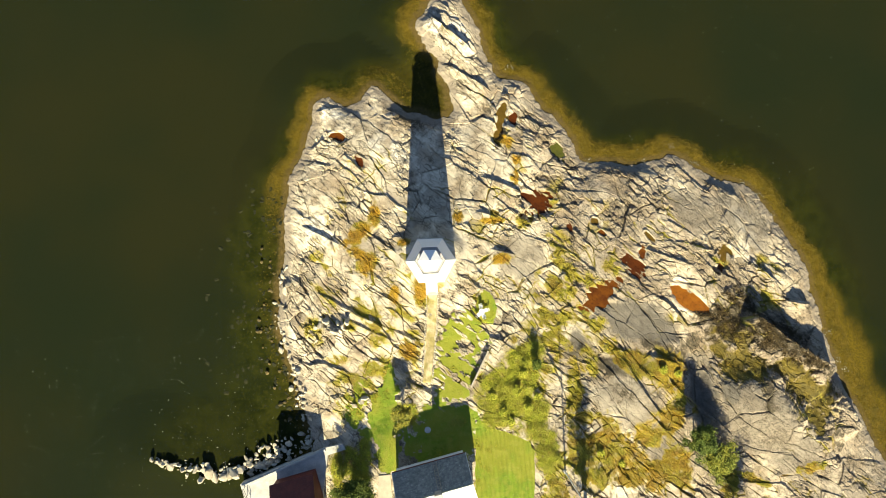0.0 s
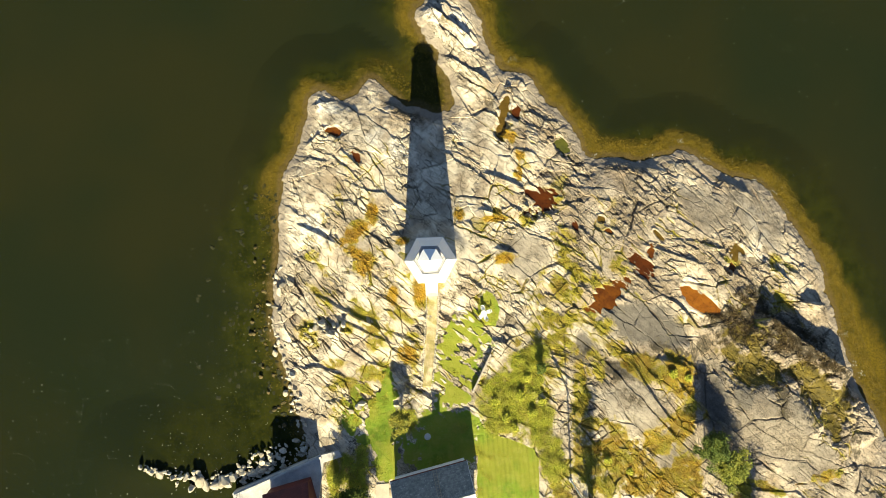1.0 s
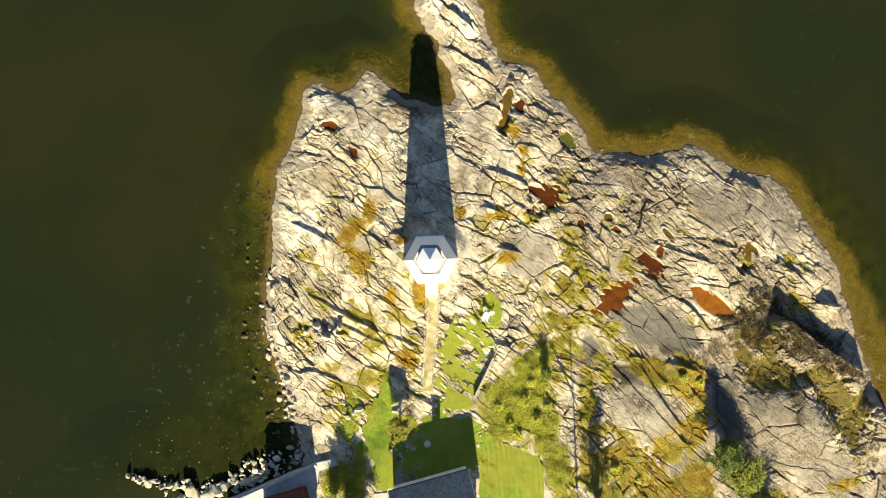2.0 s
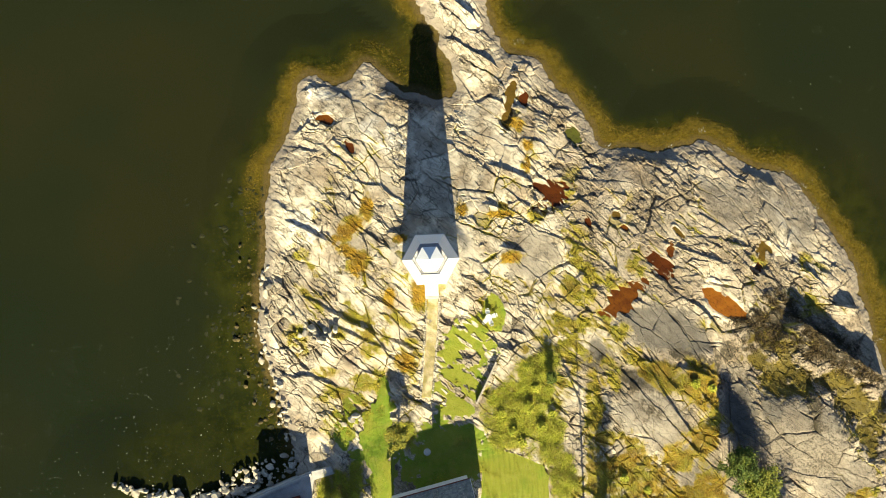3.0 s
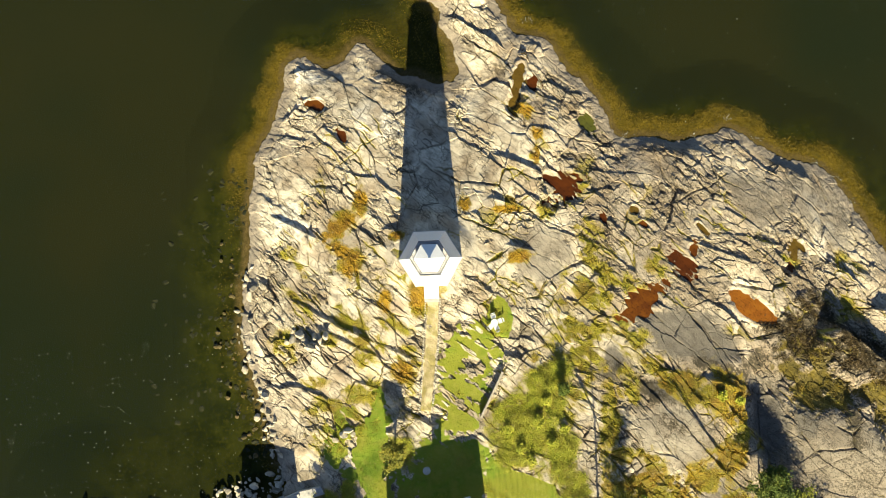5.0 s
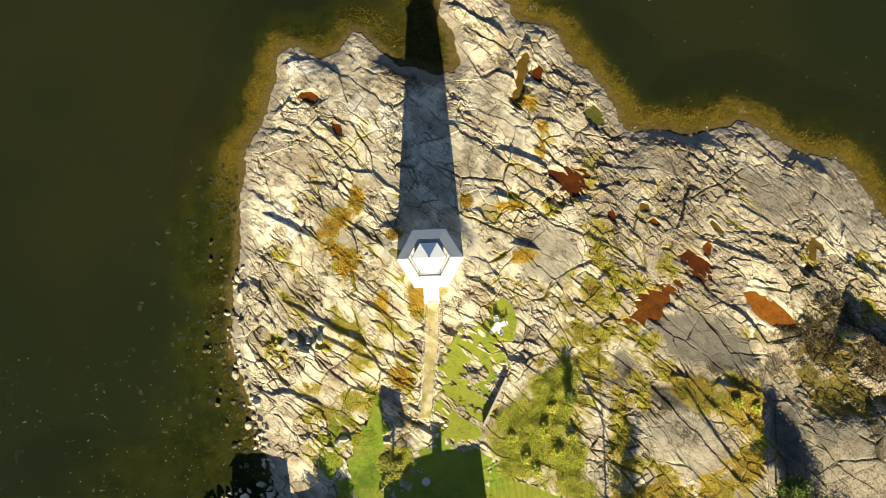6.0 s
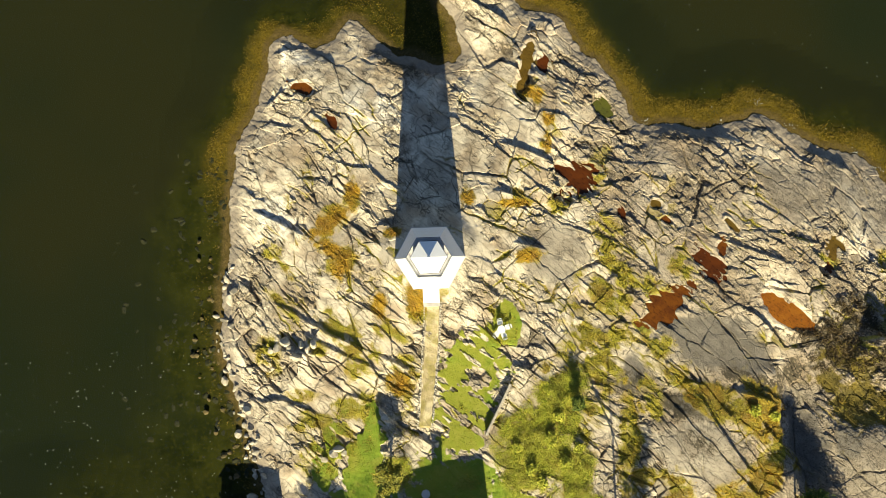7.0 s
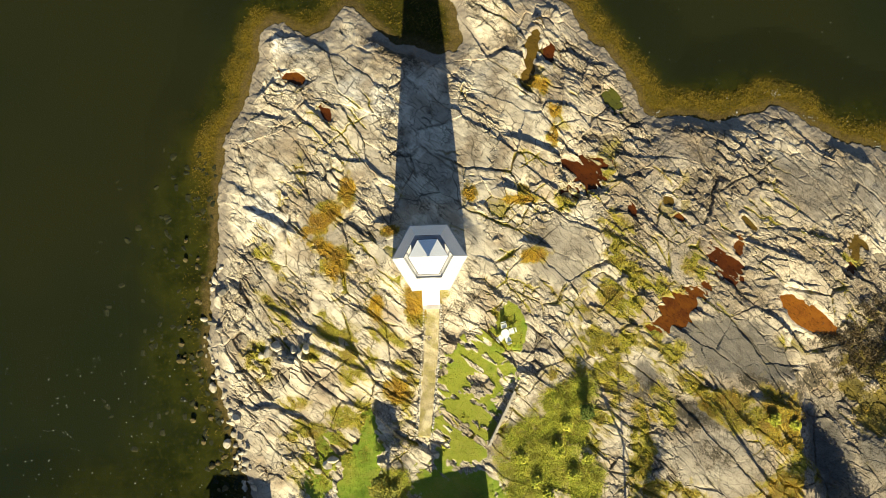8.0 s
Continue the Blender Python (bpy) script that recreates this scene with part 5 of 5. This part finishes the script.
def tree(name, x, y, high, wide, leaf, seed, label, leaves=5000, flat=0.8):
    """A tapered trunk, limbs, and a crown of many leaves in uneven clumps."""
    rng = np.random.default_rng(seed)
    z = ground(x, y) if GX[0] < x < GX[-1] and GY[0] < y < GY[-1] else 2.0
    t = empty(name, pose(x, y, z), label, "tree" if high > 3 else "bush")
    fork = high * 0.35
    part("trunk", rod((0, 0, -0.2), (0.1, 0.05, fork), 0.05 * high ** 0.7, 8, 0.035 * high ** 0.7), BARK, t)
    tips = []
    for i in range(7):
        a = i * 2.4 + rng.uniform(-0.4, 0.4)
        r = wide * rng.uniform(0.4, 0.8)
        tip = Vector((r * math.cos(a), r * math.sin(a), high * rng.uniform(0.5, 0.88)))
        part("limb", rod((0.1, 0.05, fork * rng.uniform(0.75, 1.0)), tip, 0.022 * high ** 0.7, 6, 0.008), BARK, t)
        tips.append(np.array(tip))
    n = 60
    v = rng.normal(0, 1, (n, 3))
    v /= np.linalg.norm(v, axis=1)[:, None]
    mid = np.array([0, 0, high * 0.62])
    centres = mid + v * np.array([wide, wide, high * 0.4 * flat]) * rng.uniform(0.35, 0.98, (n, 1)) * (1 + 0.25 * rng.normal(0, 1, (n, 1)))
    centres = np.concatenate([centres, np.array(tips)])
    pick = rng.integers(0, len(centres), leaves)
    pts = centres[pick] + rng.normal(0, 1, (leaves, 3)) * np.array([0.2, 0.2, 0.15]) * wide * 0.75 ** 1
    pts[:, 2] = np.maximum(pts[:, 2], 0.15)
    blades("crown", pts, 0.2, 0.14, (-0.6, 0.9), leaf, seed + 1, t)
    return t


TREES = [(-11.19, -30.77), (-4.64, -20.12), (34.73, -24.95), (36.9, -27.94), (19.43, -39.17), (39.69, -37.13), (15.59, -34.46)]
tree("birch_tree", *TREES[0], 4.8, 2.5, TREE_LEAF, 50, "leafy dark green tree beside the boathouse", 30000)
tree("young_tree", *TREES[1], 4.0, 1.2, YELLOW_LEAF, 52, "slim yellow-green young tree on the turf", 6500)
tree("rowan_tree", *TREES[2], 4.6, 1.7, TREE_LEAF, 54, "leafy dark green tree in a rock cleft", 8000)
tree("rowan_tree", *TREES[3], 4.4, 2.2, leaf_material("rowan_leaf", ((0.12, 0.145, 0.014), (0.19, 0.2, 0.02), (0.24, 0.22, 0.024), (0.08, 0.11, 0.013))), 56, "bright green leafy tree in a rock cleft", 10000)
# Both out of view: spruce inferred from its shadow band, pine added for shade.
tree("spruce_tree", *TREES[4], 14.0, 1.6, TREE_LEAF, 58, "tall dark tree south of the flagpole", 5000, 1.1)
tree("shade_pine", *TREES[5], 7.0, 2.2, TREE_LEAF, 60, "dark pine south of the rock cleft", 6000)

# single bushes standing in the thicket and on the heath
BUSHES = [(10.96, -17.93), (8.92, -20.73), (12.39, -20.28), (7.63, -18.7), (11.82, -15.69), (13.6, -18.81), (10.01, -22.07), (30.53, -15.89), (24.69, -28.44), (21.84, -26.79), (32.59, -16.6), (-13.45, -28.33)]
HEIGHTS = [0.9, 0.7, 0.85, 0.7, 0.8, 0.65, 0.7, 0.7, 0.6, 0.55, 0.6, 1.4]
for i, ((x, y), hh) in enumerate(zip(BUSHES, HEIGHTS)):
    tree("bush", x, y, hh, hh * 0.62, BUSH_LEAF, 80 + 2 * i, "yellow-green leafy bush among the scrub", 600, 1.0)
jx, jy = (13.57, -14.39)
tree("juniper_bush", jx, jy, 1.9, 0.6, TREE_LEAF, 120, "dark green juniper bush on the heath", 1500, 1.1)

# ---- the footpath ----
def path_material():
    p = Shade("trodden_gravel", 0.95, 0, 0.2)
    c = p.mix(p.span(p.noise(1.5, 4), 0.35, 0.65), (0.42, 0.35, 0.21), (0.32, 0.26, 0.13))
    c = p.mix(p.span(p.noise(0.45, 4), 0.5, 0.58), c, (0.46, 0.395, 0.24))
    c = p.mix(p.span(p.noise(0.6, 5), 0.46, 0.62, 0, 0.85), c, (0.25, 0.21, 0.065))
    c = p.mix(p.span(p.noise(13.0, 3), 0.5, 0.68, 0, 0.6), c, (0.12, 0.09, 0.05))
    p.bump(p.noise(12.0, 3), 0.7, 0.03)
    return p.done(c)


PATH_MAT = path_material()
def along(line, s):
    k = s * (len(line) - 1)
    i = min(int(k), len(line) - 2)
    return [line[i][c] + (k - i) * (line[i + 1][c] - line[i][c]) for c in (0, 1)]


bm = bmesh.new()
last = None
for i in range(61):
    s = i / 60
    (xl, yl), (xr, yr) = along(PATH_LEFT, s), along(PATH_RIGHT, s)
    row = []
    for j in range(9):
        x, y = xl + (xr - xl) * j / 8, yl + (yr - yl) * j / 8
        row.append(bm.verts.new((x, y, ground(x, y) + (0.06 + 0.10 * noise.noise((x * 1.3, y * 1.3, 2.0)) - (0.05 if j in (1, 7) else 0) if 0 < j < 8 else -0.1))))
    if last:
        for j in range(8):
            bm.faces.new((last[j], row[j], row[j + 1], last[j + 1]))
    last = row
bmesh.ops.recalc_face_normals(bm, faces=bm.faces)
path = part("footpath", bm, PATH_MAT)
tagged(path, "narrow trodden gravel path edged with small stones", "path", kind="structure")
for line in (PATH_LEFT, PATH_RIGHT):
    for i in range(52):
        x, y = along(line, i / 51)
        stone("edging_stone", x + rs.uniform(-0.05, 0.05), y, ground(x, y) + 0.1, rs.uniform(0.08, 0.125), path, kinds=EDGING)

# a level apron of gravel west of the house
APRON = [(-8.16, -28.58), (-6.56, -28.5), (-6.23, -37.54), (-8.65, -37.43)]
bm = bmesh.new()
top = [bm.verts.new((x, y, 3.12)) for x, y in APRON]
low_ = [bm.verts.new((x, y, 2.2)) for x, y in APRON]
bm.faces.new(top[::-1])
for i in range(4):
    j = (i + 1) % 4
    bm.faces.new((top[i], top[j], low_[j], low_[i]))
bmesh.ops.recalc_face_normals(bm, faces=bm.faces)
tagged(part("pavement", bm, plain("pale_paving", (0.5, 0.43, 0.33), (0.42, 0.36, 0.28), 1.0, 0.9)), "pale paved strip beside the house", "pavement", kind="structure")


# ---- garden table and chairs ----
def garden_table(x, y):
    z = ground(x, y)
    t = empty("garden_table", pose(x, y, z), "round white plastic garden table on the lawn", "table")
    part("tabletop", rings([(0.36, 0.69), (0.39, 0.7), (0.39, 0.73), (0.37, 0.74)], 24), PLASTIC, t)
    for i in range(4):
        a = math.pi / 4 + i * math.pi / 2
        part("leg", rod((0.32 * math.cos(a), 0.32 * math.sin(a), 0), (0.28 * math.cos(a), 0.3 * math.sin(a), 0.7), 0.03, 6), PLASTIC, t)
    return t


def garden_chair(x, y, turn):
    t = empty("garden_chair", pose(x, y, ground(x, y), 0, 0, turn), "white plastic garden armchair drawn up to the table", "chair", "chairs round the garden table")
    part("seat", box((0.42, 0.42, 0.035), (0, 0, 0.43), 0.012), PLASTIC, t)
    part("backrest", box((0.42, 0.04, 0.42), (0, 0.26, 0.63), 0.015, m=pose(0, 0, 0, -10)), PLASTIC, t)
    for sx in (-1, 1):
        part("armrest", box((0.05, 0.4, 0.03), (sx * 0.235, 0.02, 0.64), 0.01), PLASTIC, t)
        for sy in (-1, 1):
            part("leg", rod((sx * 0.24, sy * 0.23, 0), (sx * 0.2, sy * 0.2, 0.64 if sy < 0 else 0.43), 0.022, 6), PLASTIC, t)
    return t


TX, TY = 6.55, -7.1
garden_table(TX, TY)
for dx, dy in ((-0.43, -0.43), (0.24, -0.6), (0.62, 0.17), (-0.1, 0.64)):
    garden_chair(TX + dx, TY + dy, math.degrees(math.atan2(dy, dx)) - 90)

# ---- low timber baulk ----
(bx0, by0), (bx1, by1) = [(7.26, -12.39), (4.69, -17.21)]
ln = math.hypot(bx1 - bx0, by1 - by0)
zb = (ground(bx0, by0) + ground(bx1, by1)) / 2
baulk = empty("timber_barrier", pose((bx0 + bx1) / 2, (by0 + by1) / 2, zb, 0, 0, math.degrees(math.atan2(by1 - by0, bx1 - bx0))), "long silvered timber barrier rail on short posts", "barrier")
part("rail", box((ln, 0.24, 0.2), (0, 0, 0.6), 0.03), GREY_WOOD, baulk)
part("board", box((ln - 0.1, 0.06, 0.5), (0, 0, 0.22), 0.01), GREY_WOOD, baulk)
for i in range(5):
    part("post", box((0.16, 0.16, 1.1), (-ln / 2 + 0.2 + i * (ln - 0.4) / 4, 0.12, 0.05), 0.02), GREY_WOOD, baulk)

# ---- flagpole ----
fx_, fy_ = 16.97, -29.2
pole = empty("flagpole", pose(fx_, fy_, ground(fx_, fy_)), "tall white flagpole with a ball top standing on the rock", "flagpole")
part("mast", rod((0, 0, -0.3), (0, 0, 10.2), 0.12, 10, 0.06), WHITE_WOOD, pole)
part("ball", rings([(0.02, 10.18), (0.09, 10.25), (0.09, 10.33), (0.02, 10.4)], 10), WHITE_WOOD, pole)
part("footing", rings([(0.3, -0.4), (0.3, 0.15), (0.25, 0.2)], 10), CONCRETE, pole)

# ---- house fittings ----
bm = bmesh.new()
for sx in (-0.22, 0.22):
    rod((0.75 + sx, 3.12, 2.42), (0.75 + sx, 0.1, 5.12), 0.035, 6, bm=bm)
ladder = part("roof_ladder", bm, GREY_WOOD, house, "weathered wooden roof ladder")
for i in range(12):
    k = (i + 0.5) / 12
    part("rung", rod((0.53, 3.12 - 3.02 * k, 2.42 + 2.7 * k), (0.97, 3.12 - 3.02 * k, 2.42 + 2.7 * k), 0.025, 6), GREY_WOOD, ladder)
part("gutter", rod((-4.95, 3.16, 2.28), (4.95, 3.16, 2.28), 0.07, 8), plain("oxide_red_gutter", (0.2, 0.06, 0.035), (0.16, 0.05, 0.03), 2, 0.6), house, "oxide-red eaves gutter")
for sx in (-1, 1):
    part("bargeboard", box((0.06, 4.15, 0.2), (0, 0, 0), 0.01, m=pose(sx * 4.96, 1.56, 3.62, -41.1)), WHITE_WOOD, house)
    part("bargeboard", box((0.06, 4.15, 0.2), (0, 0, 0), 0.01, m=pose(sx * 4.96, -1.56, 3.62, 41.1)), WHITE_WOOD, house)
part("bargeboard", box((0.05, 3.75, 0.16), (0, 0, 0), 0.01, m=pose(3.02, 1.46, 3.75, -38.4)), RED_ROOF, boathouse)

wx_, wy_ = (-1.32, -22.77)
well = part("well_cover", rings([(0.42, -0.1), (0.42, 0.12), (0.36, 0.16)], 18), CONCRETE, m=pose(wx_, wy_, ground(wx_, wy_)))
tagged(well, "round pale stone well cover in the grass", "well cover")

# ---- quay fittings ----
qx, qy = (-26.7, -30.02)
rail = empty("quay_railing", pose(qx, qy, 1.2, 0, 0, -70), "dark iron railing along the end of the quay", "railing")
for i in range(3):
    part("post", rod((i * 1.1, 0, 0), (i * 1.1, 0, 1.0), 0.04, 6), LEAD, rail)
part("handrail", rod((0, 0, 1.0), (2.2, 0, 1.0), 0.035, 6), LEAD, rail)
part("midrail", rod((0, 0, 0.5), (2.2, 0, 0.5), 0.03, 6), LEAD, rail)
(cx0, cy0), (cx1, cy1) = [(-27.08, -29.69), (-15.5, -25.22)]
kerb = box((math.hypot(cx1 - cx0, cy1 - cy0), 0.3, 0.18), (0, 0, 0.085), 0.02)
tagged(part("kerb", kerb, CONCRETE, m=pose((cx0 + cx1) / 2, (cy0 + cy1) / 2 - 0.2, 1.2, 0, 0, math.degrees(math.atan2(cy1 - cy0, cx1 - cx0)))), "raised concrete kerb along the quay edge", "kerb", kind="structure")

# ---- foam and painted sun-glint flecks on the sea ----
FOAM_GLINT = plain("foam_and_sun_glint", (0.5, 0.52, 0.48), (0.3, 0.32, 0.28), 3, 0.6)
g = np.random.default_rng(21)
spots = []
while len(spots) < 420:
    # The first 330 pale blades stand in for sun sparkles on the ripples.
    x, y = (g.uniform(-58, -18), g.uniform(-30, -8)) if len(spots) < 330 else (g.uniform(12, 62), g.uniform(8, 36))
    if shore_distance(np.array([x]), np.array([y]))[0] < -1.5:
        spots.append((x, y, 0.02))
for x0, y0 in [(34.7, 14.9), (30.9, 12.9), (38.1, 12.2), (45.0, 9.2), (46.8, 7.5), (48.5, 4.8), (12.2, 26.9), (23.2, 13.2), (57.0, -16.5), (58.0, -17.8), (55.9, -12.5)]:
    for _ in range(14):
        spots.append((x0 + g.normal(0, 0.45), y0 + g.normal(0, 0.22), 0.02))
ob = blades("foam", np.array(spots), 0.15, 0.06, (-0.02, 0.02), FOAM_GLINT, 22)
tagged(ob, "scattered white flecks on the sea, foam and painted sun glints", "foam", kind="stuff")
